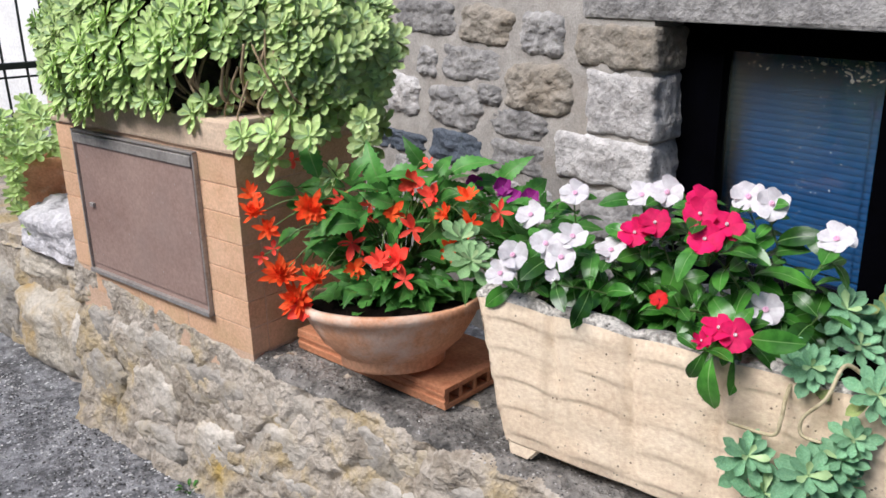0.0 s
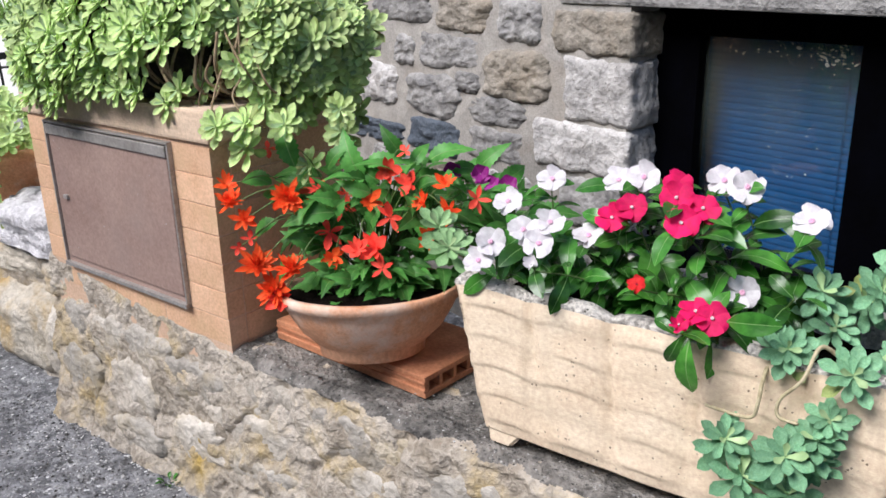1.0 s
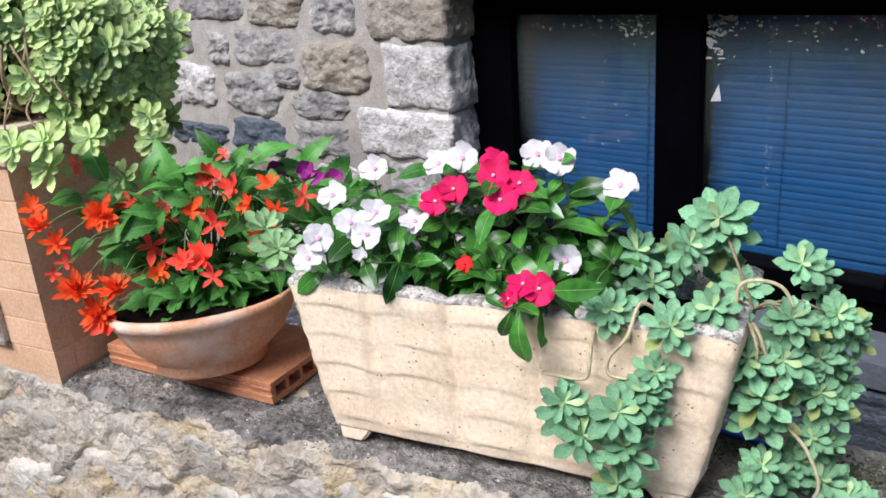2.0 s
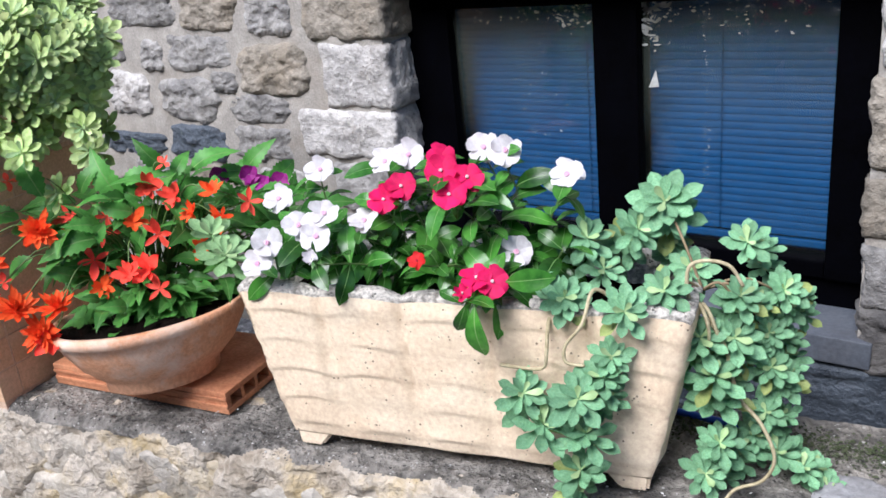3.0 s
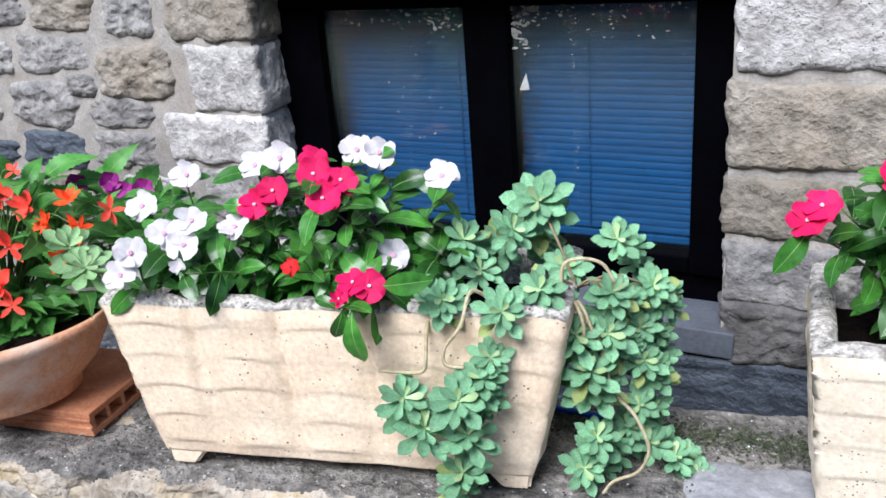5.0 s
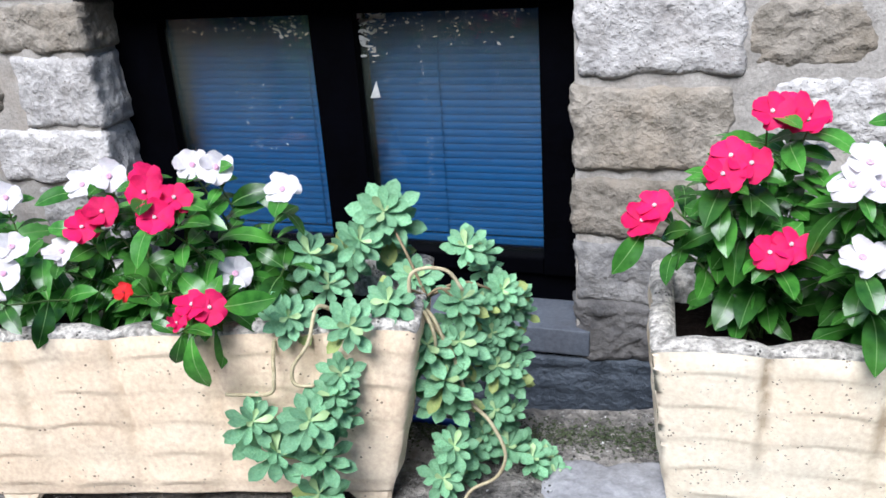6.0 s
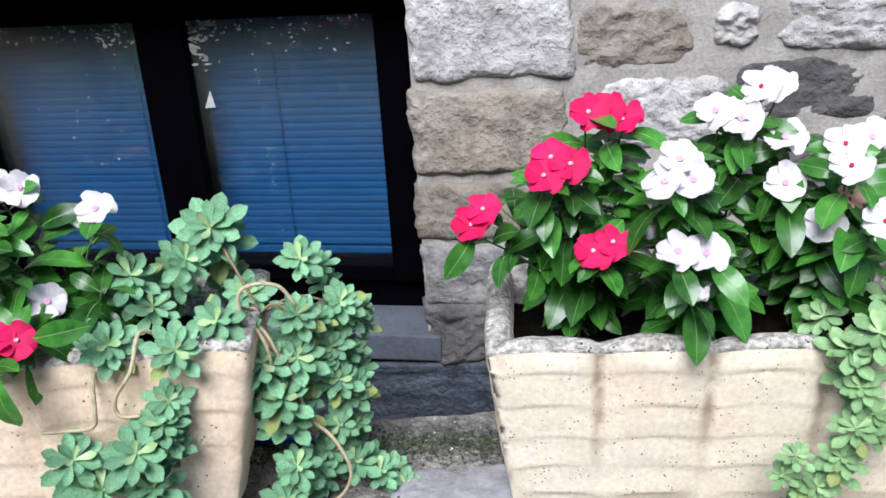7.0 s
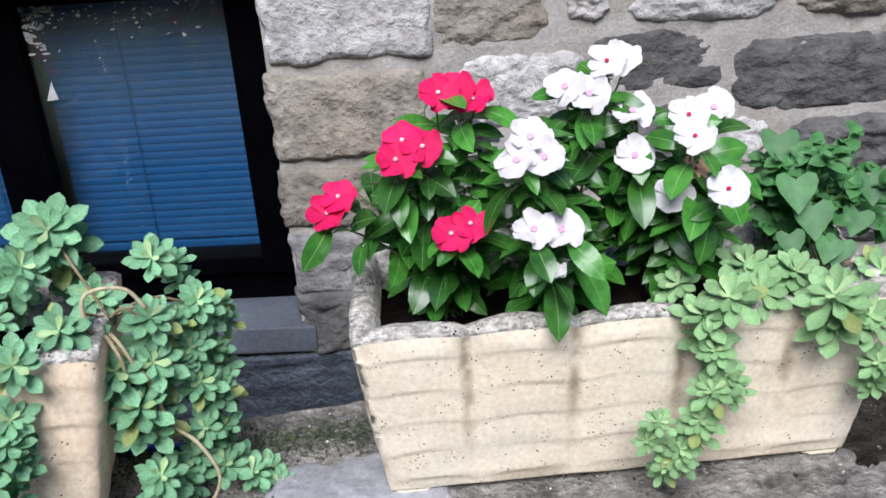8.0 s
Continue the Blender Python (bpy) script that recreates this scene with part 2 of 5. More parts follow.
def lathe(profile, steps=48, wobble=0.0):
    bm = bmesh.new()
    rings = []
    for r, z in profile:
        ring = []
        for k in range(steps):
            a = 2 * math.pi * k / steps
            q = r * (1 + wobble * noise.noise((math.cos(a) * 2, math.sin(a) * 2, z * 9)))
            ring.append(bm.verts.new((q * math.cos(a), q * math.sin(a), z)))
        rings.append(ring)
    for a, b in zip(rings, rings[1:]):
        for k in range(steps):
            bm.faces.new((a[k], a[(k + 1) % steps], b[(k + 1) % steps], b[k]))
    return bm


def tube(points, radius, sides=6, taper=1.0):
    """A round stem along points."""
    bm = bmesh.new()
    pts = [Vector(p) for p in points]
    rings = []
    for i, p in enumerate(pts):
        d = (pts[min(i + 1, len(pts) - 1)] - pts[max(i - 1, 0)]).normalized()
        side = d.orthogonal().normalized()
        other = d.cross(side)
        r = radius * (1 + (taper - 1) * i / max(1, len(pts) - 1))
        rings.append([bm.verts.new(p + r * (math.cos(2 * math.pi * k / sides) * side + math.sin(2 * math.pi * k / sides) * other)) for k in range(sides)])
    for a, b in zip(rings, rings[1:]):
        best = min(range(sides), key=lambda s: (a[0].co - b[s].co).length)
        for k in range(sides):
            bm.faces.new((a[k], a[(k + 1) % sides], b[(k + 1 + best) % sides], b[(k + best) % sides]))
    bm.faces.new(rings[0])
    bm.faces.new(rings[-1][::-1])
    return bm


def curve_points(ctrl, steps=8):
    """A smooth line through the points given."""
    c = [Vector(p) for p in ctrl]
    c = [2 * c[0] - c[1]] + c + [2 * c[-1] - c[-2]]
    out = []
    for i in range(1, len(c) - 2):
        for s in range(steps):
            t = s / steps
            out.append(0.5 * ((2 * c[i]) + (c[i + 1] - c[i - 1]) * t + (2 * c[i - 1] - 5 * c[i] + 4 * c[i + 1] - c[i + 2]) * t * t + (3 * c[i] - c[i - 1] - 3 * c[i + 1] + c[i + 2]) * t ** 3))
    return out + [c[-2]]


def stone_mesh(w, h, depth, seed, mat, square=3.5, rough=0.5, n=12):
    """A rough-faced stone: its face looks along -y, its back lies at y = 0."""
    off = Vector((seed * 3.7, seed * 1.9, seed * 5.3))

    def where(u, v):
        a, b = 2 * u - 1, 2 * v - 1
        # a rounded-square disc
        k = max(abs(a), abs(b))
        if k > 0:
            r = (abs(a) ** square + abs(b) ** square) ** (1 / square)
            a, b = a * k / r, b * k / r
        edge = 1 + rough * (0.30 * noise.noise(Vector((a, b, 0)).normalized() * 1.6 + off) + 0.14 * noise.noise(Vector((a, b, 0)).normalized() * 5 + off)) if k > 0 else 1
        x, z = a * edge * w / 2, b * edge * h / 2
        y = -depth * (1 - k ** 5) ** 0.5
        y -= rough * depth * (0.6 * noise.fractal(Vector((x * 14, z * 20, 0)) + off, 0.8, 2.1, 4) + 0.9 * abs(noise.noise(Vector((x * 26, z * 34, 2)) + off)) - 0.5 * abs(noise.noise(Vector((x * 60, z * 75, 5)) + off))) * (1 - k ** 6)
        return (x, y if k < 0.999 else 0.012, z)

    return finish("stone", grid_sheet(n, n, where), mat, True)


# ---- plan ----
A = 13.0
LEDGE = 0.42
WALL = 2.16
GARDEN = pose(-1.547, 0.966, 0, 0, 0, A)  # x along the low wall, y towards the house


# ---- ground ----
def build_ground():
    def where(u, v):
        x, y = -60 + 120 * u, -60 + 64 * v
        return (x, y, -0.02 + 0.012 * noise.noise((x * 0.7, y * 0.7, 0)))
    bm = grid_sheet(160, 90, where)
    ob = new("ground", finish("ground", bm, M_ASPHALT, True))
    tagged(ob, "grey worn asphalt with loose grit along the low wall", "ground", kind="structure")


build_ground()


def build_unseen_wall():
    # added wall, never in view: it blocks sky light and shows in the panes
    bm = box(-14, -5.3, -0.1, 14, -5.0, 5.5, 0.02)
    ob = new("wall_opposite", finish("wall_opposite", bm, M_MORTAR))
    tagged(ob, "plain grey wall added out of view, for reflection and shade", "wall", kind="structure")


build_unseen_wall()


# ---- house wall with its window opening ----
X0, X1, Z0, Z1 = -1.325, -0.035, 0.27, 1.175   # the opening
GLASS_Y = 2.298


def build_house():
    bm = bmesh.new()
    xs, zs, t = [-5.5, X0, X1, 4.5], [-0.3, Z0, Z1, 3.2], 0.45
    for i in range(3):
        for j in range(3):
            if i == 1 and j == 1:
                continue
            nx, nz = max(2, int((xs[i + 1] - xs[i]) / 0.05)), max(2, int((zs[j + 1] - zs[j]) / 0.05))
            grid_sheet(nx, nz, lambda u, v: (lambda x, z: (x, WALL - 0.015 + 0.008 * noise.fractal((x * 9, z * 9, 3), 0.8, 2.0, 4), z))(xs[i] + u * (xs[i + 1] - xs[i]), zs[j] + v * (zs[j + 1] - zs[j])), bm)
    for a, b, c, d in ((X0, Z0, X0, Z1), (X1, Z1, X1, Z0), (X0, Z1, X1, Z1), (X1, Z0, X0, Z0)):
        vs = [bm.verts.new(p) for p in ((a, WALL - 0.015, b), (c, WALL - 0.015, d), (c, WALL + t, d), (a, WALL + t, b))]
        bm.faces.new(vs)
    back = [(xs[0], xs[1], zs[0], zs[3]), (xs[2], xs[3], zs[0], zs[3]), (xs[1], xs[2], zs[2], zs[3]), (xs[1], xs[2], zs[0], zs[1])]
    for a, b, c, d in back:
        bm.faces.new([bm.verts.new(p) for p in ((a, WALL + t, c), (b, WALL + t, c), (b, WALL + t, d), (a, WALL + t, d))])
    for a, b in (((xs[0], zs[0]), (xs[0], zs[3])), ((xs[0], zs[3]), (xs[3], zs[3])), ((xs[3], zs[3]), (xs[3], zs[0]))):
        bm.faces.new([bm.verts.new(p) for p in ((a[0], WALL, a[1]), (b[0], WALL, b[1]), (b[0], WALL + t, b[1]), (a[0], WALL + t, a[1]))])
    ob = new("wall_north", finish("wall_north", bm, M_MORTAR))
    return tagged(ob, "rough grey rubble-stone house wall with wide mortar joints", "wall", kind="structure")


WALL_NORTH = build_house()


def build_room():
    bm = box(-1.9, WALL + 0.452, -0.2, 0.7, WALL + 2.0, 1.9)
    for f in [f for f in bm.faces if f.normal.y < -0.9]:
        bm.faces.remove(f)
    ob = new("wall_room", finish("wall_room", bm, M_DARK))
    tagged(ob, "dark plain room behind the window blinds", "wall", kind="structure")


build_room()


def build_window():
    win = thing("window_1", pose(0, GLASS_Y, 0), "two-sash dark window with blue venetian blinds behind dirty glass", "window", kind="structure")
    fl, fr, fb, ft = X0, X1 + 0.0, 0.432, Z1
    pl, pml, pmr, pr, pb, pt = -1.178, -0.727, -0.604, -0.141, 0.476, 1.093
    bars = {"left_stile": (fl, fb, pl, ft), "right_stile": (pr, fb, fr, ft), "mullion": (pml, fb, pmr, ft)}
    for a, b, c, d in bars.values():
        part("stile", box(a + 0.001, -0.035, b, c, 0.014, d, 0.006), M_FRAME, win)
    for a, c in ((pl, pml), (pmr, pr)):
        part("rail", box(a, -0.03, pt, c, 0.045, ft - 0.001, 0.005), M_FRAME, win)
        part("rail", box(a, -0.03, fb, c, 0.045, pb, 0.005), M_FRAME, win)
        g = part("pane", box(a - 0.006, -0.003, pb - 0.006, c + 0.006, 0.003, pt + 0.006), M_GLASS, win, "window glass with a painted-in reflection veil")
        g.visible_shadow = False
    # added black bar painting in the dark of the gap under the frame
    part("lower_bar", box(fl + 0.001, -0.012, Z0 + 0.07, fr - 0.001, 0.05, fb - 0.001, 0.004), M_FRAME, win)
    return win


build_window()


def build_blind(x0, x1, cord, back):
    b = thing("venetian_blind", pose(0, GLASS_Y + back, 0), "blue aluminium venetian blind, lowered and tilted nearly shut", "blind", "window blinds")
    n = 32
    pitch = 0.0193
    me = finish("slat", grid_sheet(2, 4, lambda u, v: (x0 + u * (x1 - x0), 0.0042 * v - 0.0016 * (1 - (2 * v - 1) ** 2), -0.010 + 0.0215 * v)), M_BLIND, True)
    for k in range(n):
        part("slat", me, None, b, at=pose(0, 0, 0.505 + k * pitch))
    part("ladder_cord", tube([(cord, -0.006, 0.5), (cord + 0.001, -0.007, 0.8), (cord, -0.006, 1.11)], 0.0014, 6), M_BLIND, b)
    part("bottom_rail", box(x0, -0.006, 0.470, x1, 0.012, 0.489, 0.003), M_BLIND, b)
    # added strip: the blue sheen of the window's bottom rail, put into its colour
    part("hem", box(x0, 0.002, 0.41, x1, 0.008, 0.468, 0.002), M_NAVY_SHEEN, b, "added navy strip painting in the bottom rail's blue sheen")
    part("head_rail", box(x0, -0.01, 1.108, x1, 0.02, 1.135, 0.003), M_BLIND, b)


build_blind(-1.30, -0.72, -0.80, 0.08)
build_blind(-0.615, -0.13, -0.425, 0.07)


def build_sill():
    ob = new("window_sill", finish("window_sill", box(X0 - 0.02, 2.118, 0.29, 0.0, 2.36, 0.356, 0.004, cuts=3, rough=0.002), M_SLATE))
    tagged(ob, "dark slate window sill slab, dusty", "sill", kind="structure")


build_sill()


# ---- low garden wall ----
def build_low_wall():
    L0, L1, D = -0.86, 3.2, 0.34

    def front(x):
        s = max(0.0, min(1.0, (x - 1.35) / 0.6))
        q = max(0.0, min(1.0, (0.06 - x) / 0.12))
        return -0.22 * s * s * (3 - 2 * s) + 0.012 * q

    wall = thing("wall_garden", GARDEN, "low rubble garden wall of pale stones and ochre-stained mortar", "wall", kind="structure")
    R = 0.032

    def skin(u, v):
        x = L0 + u * (L1 - L0)
        if v < 0.56:
            z = -0.1 + (v / 0.56) * (LEDGE - R + 0.1)
            y, turn = 0.0, 0.0
        else:
            turn = min(1.0, (v - 0.56) / 0.09) * math.pi / 2
            z = LEDGE - R + R * math.sin(turn)
            y = R * (1 - math.cos(turn))
        under = front(x) - 0.012 - 0.07 * max(0, 1 - z / LEDGE) ** 1.5
        y = under + y if v <= 0.65 else under + R + (D - under - R) * (v - 0.65) / 0.35
        lift = 0.085 * (max(0.0, -x) / 0.75) ** 0.8 + (0.012 * noise.noise((x * 14, 3, 1)) if x < 0 else 0.0)
        z += lift * max(0.0, z / LEDGE)
        p = Vector((x, y * 0.8, z))
        near, far = noise.voronoi(p * 6.5 + Vector((3.1, 0, 1.7)) + noise.noise_vector(p * 9) * 0.35)[0][:2]
        stone = min(1.0, (far - near) * 3.5)
        bump = 0.013 * (stone - 0.6) + 0.016 * noise.fractal(p * 9, 0.9, 2.0, 5) + 0.006 * noise.fractal(p * 38, 0.8, 2.0, 3)
        if x < 0.02:
            bump *= min(1.0, 0.2 + max(0.0, LEDGE - R + lift - z) / 0.12)
        flat = 0.4 * noise.fractal(p * 16, 0.9, 2.0, 5) * 0.012 + 0.004 * noise.fractal(p * 45, 0.8, 2.0, 3)
        k = math.sin(turn)
        out = bump * (1 - k) + flat * k
        return (x, y - out * (1 - k), z - 0.004 * k + out * k)
    bm = grid_sheet(600, 150, skin)
    for f in bm.faces:
        c = f.calc_center_median()
        f.material_index = 1 if c.x > 0 and c.z > LEDGE - (0.016 if c.x < 1.2 else 0.09) + 0.03 * noise.fractal(c * 8, 0.9, 2.0, 3) else 0
    part("masonry", bm, [M_RUBBLE, M_LEDGE], wall, "pale rubble face under a blackened ledge", True)
    part("back", box(L0, D - 0.03, -0.1, L1, D - 0.004, LEDGE - 0.012), M_RUBBLE, wall)
    return wall


LOW_WALL = build_low_wall()


# ---- meter pillar ----
def build_pillar():
    p = thing("brick_pillar", GARDEN, "square pale brick pillar housing a metal meter door", "pillar", kind="structure")
    W, D = 0.835, 0.42
    part("core", box(-W + 0.0012, 0.0012, LEDGE - 0.1, -0.0012, D - 0.0012, 0.93), M_JOINT, p)
    # bricks in courses, front and side
    h = 0.0675
    zs = [0.4965 + k * (h + 0.0035) for k in range(6)]
    for k, z in enumerate(zs):
        half = k % 2
        spans = [(-0.148, 0.0)] + [(-W, -0.728)]
        for a, b in spans:
            part("brick", box(a, -0.001, z, b, 0.05, z + h, 0.0009), M_BRICK, p)
        for a, b in (((0.054, 0.17), (0.175, 0.4)) if half else ((0.054, 0.27), (0.275, 0.4))):
            part("brick", box(-0.05, a, z, 0.001, b, z + h, 0.0009), M_BRICK, p)
    for a, b in ((-0.735, -0.50), (-0.495, -0.27), (-0.265, -0.0)):
        part("brick", box(a, 0.0, 0.425, b, 0.05, 0.492, 0.0009), M_BRICK, p)
    for a, b in ((0.054, 0.21), (0.215, 0.4)):
        part("brick", box(-0.05, a, 0.425, 0.001, b, 0.492, 0.0009), M_BRICK, p)
    part("cap", box(-W - 0.012, -0.010, 0.93, 0.012, D + 0.02, 1.006, 0.008, cuts=3, rough=0.003), M_CAP, p, "weathered plaster capping slab")
    # the meter door
    d = part("door", box(-0.722, -0.006, 0.50, -0.15, 0.012, 0.912, 0.003), M_STEEL, p, "brown oxidised metal meter door")
    part("panel", box(-0.712, -0.010, 0.522, -0.160, -0.004, 0.885, 0.003), M_STEEL, d)
    part("fold", box(-0.716, -0.016, 0.880, -0.156, -0.003, 0.908, 0.003), M_ZINC, d, "bare zinc rain fold")
    for a, b, c, e in ((-0.727, 0.494, -0.721, 0.918), (-0.151, 0.494, -0.145, 0.918)):
        part("frame", box(a, -0.014, b, c, 0.01, e, 0.0015), M_ZINC, d)
    part("frame", box(-0.727, -0.015, 0.912, -0.145, 0.01, 0.918, 0.0015), M_ZINC, d)
    part("frame", box(-0.727, -0.018, 0.494, -0.145, 0.01, 0.506, 0.0015), M_ZINC, d)
    part("lock", box(-0.675, -0.018, 0.70, -0.655, -0.008, 0.712, 0.002), M_ZINC, d, "small zinc lock")
    return p


build_pillar()


# ---- cast-stone troughs ----
def build_trough(m, top, bottom, height, depth, lean, label, cast, relief, base):
    t = thing("planter_trough", m, label, "planter", "flower troughs")
    th = 0.034

    def ring(v):
        """Corner-to-corner outline at height share v; u runs round the four sides."""
        L = bottom + (top - bottom) * v ** 0.85
        front = -lean * v
        back = depth * (0.78 + 0.22 * v)
        return L, front, back

    def outer(u, v):
        L, f, b = ring(v)
        s = (u * 4) % 4
        side, q = int(s) % 4, s - int(s)
        cols = 5 if side % 2 == 0 else 2
        scallop = abs(math.sin(math.pi * cols * q)) ** 0.6
        rows = 5
        phase = (v * rows - 0.36 * scallop) % 1.0
        soft = max(0.12, 0.75 + 1.0 * noise.noise((q * 7 + side * 5, v * 6, top * 31)))
        bulge = 0.009 * scallop + relief * soft * (1 - phase) * min(1, phase / 0.12) - 0.003
        bulge -= 0.004 * math.exp(-60 * math.sin(math.pi * cols * q) ** 2) * min(1, max(0, v - 0.3) * 3)
        bulge *= min(1, (1 - v) * 8 + 0.45)
        bulge *= min(1, v * 9 + 0.05)
        bulge += 0.0025 * noise.noise((q * 9 + side * 3, v * 5, top * 7))
        z = base + (height - base) * v
        if v > 0.93:
            z += 0.013 * (scallop - 0.6) * (v - 0.93) / 0.07
        if side == 0:
            return Vector((-L / 2 + q * L, f - bulge, z))
        if side == 1:
            return Vector((L / 2 + bulge, f + q * (b - f), z))
        if side == 2:
            return Vector((L / 2 - q * L, b + bulge, z))
        return Vector((-L / 2 - bulge, b - q * (b - f), z))

    NU, NV = 240, 110
    bm = bmesh.new()
    rows = []
    for j in range(NV + 1):
        rows.append([bm.verts.new(outer(i / NU, j / NV)) for i in range(NU)])
    L, f, b = ring(1.0)

    def inset(p, d, z):
        x = max(-(L / 2 - d), min(L / 2 - d, p.x))
        y = max(f + d, min(b - d, p.y))
        return (x, y, z)
    top_row = [v.co.copy() for v in rows[-1]]
    for d, dz in ((0.008, 0.006), (th * 0.7, 0.005), (th, -0.006), (th + 0.006, -0.09)):
        rows.append([bm.verts.new(inset(p, d, p.z + dz + 0.004 * noise.noise(p * 40))) for p in top_row])
    rim_from = NV - 2
    for j, (a, e) in enumerate(zip(rows, rows[1:])):
        for i in range(NU):
            fa = bm.faces.new((a[i], a[(i + 1) % NU], e[(i + 1) % NU], e[i]))
            fa.material_index = 1 if j >= rim_from else 0
    bm.faces.new(rows[0][::-1])
    bm.faces.new(rows[-1])
    bmesh.ops.remove_doubles(bm, verts=bm.verts, dist=0.0002)
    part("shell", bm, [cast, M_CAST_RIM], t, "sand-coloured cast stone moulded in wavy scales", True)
    L, f, b = ring(0.0)
    for sx in (-1, 1):
        for y0, y1 in ((0.001, 0.055), (b - 0.055, b - 0.001)):
            bm = box(-0.5, y0, 0, 0.5, y1, base + 0.010, 0.0)
            for v in bm.verts:
                up = v.co.z > 0.01
                outer_x, inner_x = L / 2 - (0.001 if up else 0.006), L / 2 - (0.085 if up else 0.052)
                v.co.x = sx * (outer_x if v.co.x * sx > 0 else inner_x)
            bmesh.ops.bevel(bm, geom=bm.edges[:], offset=0.005, segments=2, affect="EDGES")
            part("foot", bm, cast, t)
    L, f, b = ring(1.0)
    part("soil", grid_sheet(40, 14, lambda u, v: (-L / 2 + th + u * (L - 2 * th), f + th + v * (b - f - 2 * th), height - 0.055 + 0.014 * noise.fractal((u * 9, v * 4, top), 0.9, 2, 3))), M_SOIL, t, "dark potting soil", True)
    return t


T1 = pose(-0.505, 1.247, LEDGE, 0, 0, 14.5)
T2 = pose(0.592, 1.462, LEDGE, 0, 0, 5.4)
build_trough(T1, 0.795, 0.665, 0.328, 0.27, 0.012, "wavy sand-coloured cast-stone planter trough with trailing succulents and periwinkles", M_CAST_ONE, 0.0034, 0.030)
build_trough(T2, 0.775, 0.712, 0.310, 0.27, 0.055, "wavy sand-coloured cast-stone planter trough with full periwinkle bushes", M_CAST_TWO, 0.0026, 0.013)


# ---- terracotta bowl on clay blocks ----
def build_bowl():
    b = thing("terracotta_bowl", pose(-1.225, 1.170, LEDGE + 0.052) @ Matrix.Rotation(radians(8), 4, (-0.552, -0.834, 0)), "weathered terracotta bowl of red begonias on a clay block", "flower pot")
    prof = [(0.0001, 0.0), (0.112, 0.0), (0.119, 0.005), (0.121, 0.026), (0.129, 0.032), (0.160, 0.062), (0.186, 0.104), (0.197, 0.128), (0.205, 0.130), (0.207, 0.150), (0.196, 0.153), (0.188, 0.132), (0.17, 0.1)]
    part("bowl", lathe(prof, 72, 0.015), M_TERRA, b, smooth=True)
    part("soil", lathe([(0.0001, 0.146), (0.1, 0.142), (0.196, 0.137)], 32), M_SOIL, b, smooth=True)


build_bowl()


def build_clay_block():
    d = thing("clay_block", pose(-1.035, 1.172, LEDGE, 0, 0, 10.5), "flat hollow terracotta building block under the bowl", "brick")
    L, D, H, t = 0.50, 0.25, 0.051, 0.013
    part("bottom_plate", box(-L, 0, 0, 0, D, t, 0.002), M_CLAY, d)
    part("top_plate", box(-L, 0, H - t, 0, D, H, 0.002), M_CLAY, d)
    part("groove", box(-L + 0.001, 0.006, H * 0.42, -0.001, 0.014, H * 0.58), M_CLAY, d)
    for k in range(6):
        y = (D - t) * k / 5
        part("web", box(-L + 0.0015, y + 0.0015, t, -0.0015, y + t - 0.0015 + (0.003 if k in (0, 5) else 0), H - t), M_CLAY, d)
    part("lip", box(-L, -0.002, t, -0.0005, 0.006, H * 0.40, 0.002), M_CLAY, d)
    part("lip", box(-L, -0.002, H * 0.6, -0.0005, 0.006, H - t, 0.002), M_CLAY, d)


build_clay_block()


# ---- plant materials ----
M_LEAF = material("periwinkle_leaf", (0.019, 0.094, 0.012), (0.075, 0.245, 0.033), 14, 0.26, 0.15, 60, vary=0.5, translucent=0.2, specular=0.45)
M_RIB = material("leaf_rib", (0.11, 0.25, 0.06), (0.19, 0.35, 0.10), 20, 0.5, 0.0, vary=0.2, translucent=0.15)
M_STEM = material("green_stem", (0.07, 0.14, 0.035), (0.14, 0.22, 0.06), 20, 0.6, 0.1)
M_TWIG = material("dry_stem", (0.20, 0.14, 0.08), (0.36, 0.27, 0.16), 30, 0.8, 0.4, 120)
M_BARE = material("bare_stalk", (0.36, 0.30, 0.17), (0.56, 0.49, 0.32), 30, 0.8, 0.4, 120)
M_WHITE = material("white_petal", (0.76, 0.70, 0.73), (0.88, 0.85, 0.86), 60, 0.6, 0.1, 90, translucent=0.3)
M_PINK = material("pink_petal", (0.66, 0.002, 0.085), (0.80, 0.006, 0.135), 30, 0.7, 0.1, 90, vary=0.12, translucent=0.25)
M_SCARLET = material("scarlet_petal", (0.70, 0.015, 0.02), (0.80, 0.03, 0.03), 30, 0.55, 0.1, 90, vary=0.1, translucent=0.25)
M_SALMON = material("salmon_petal", (0.75, 0.40, 0.28), (0.82, 0.52, 0.38), 30, 0.6, 0.1, 90, translucent=0.25)
M_ORANGE = material("begonia_petal", (1.0, 0.060, 0.014), (1.0, 0.165, 0.034), 24, 0.6, 0.1, 90, vary=0.1, translucent=0.25, specular=0.2)
M_BEGONIA_RED = material("begonia_bud_petal", (0.97, 0.040, 0.026), (1.0, 0.13, 0.08), 24, 0.6, 0.1, 90, vary=0.15, translucent=0.15, specular=0.2)
M_PURPLE = material("purple_petal", (0.24, 0.008, 0.17), (0.36, 0.02, 0.28), 24, 0.6, 0.1, 90, translucent=0.2)
M_EYE_PINK = material("pink_eye", (0.74, 0.34, 0.52), (0.82, 0.48, 0.62), 60, 0.6, 0.0)
M_EYE_RED = material("red_eye", (0.50, 0.01, 0.05), (0.60, 0.02, 0.08), 60, 0.6, 0.0)
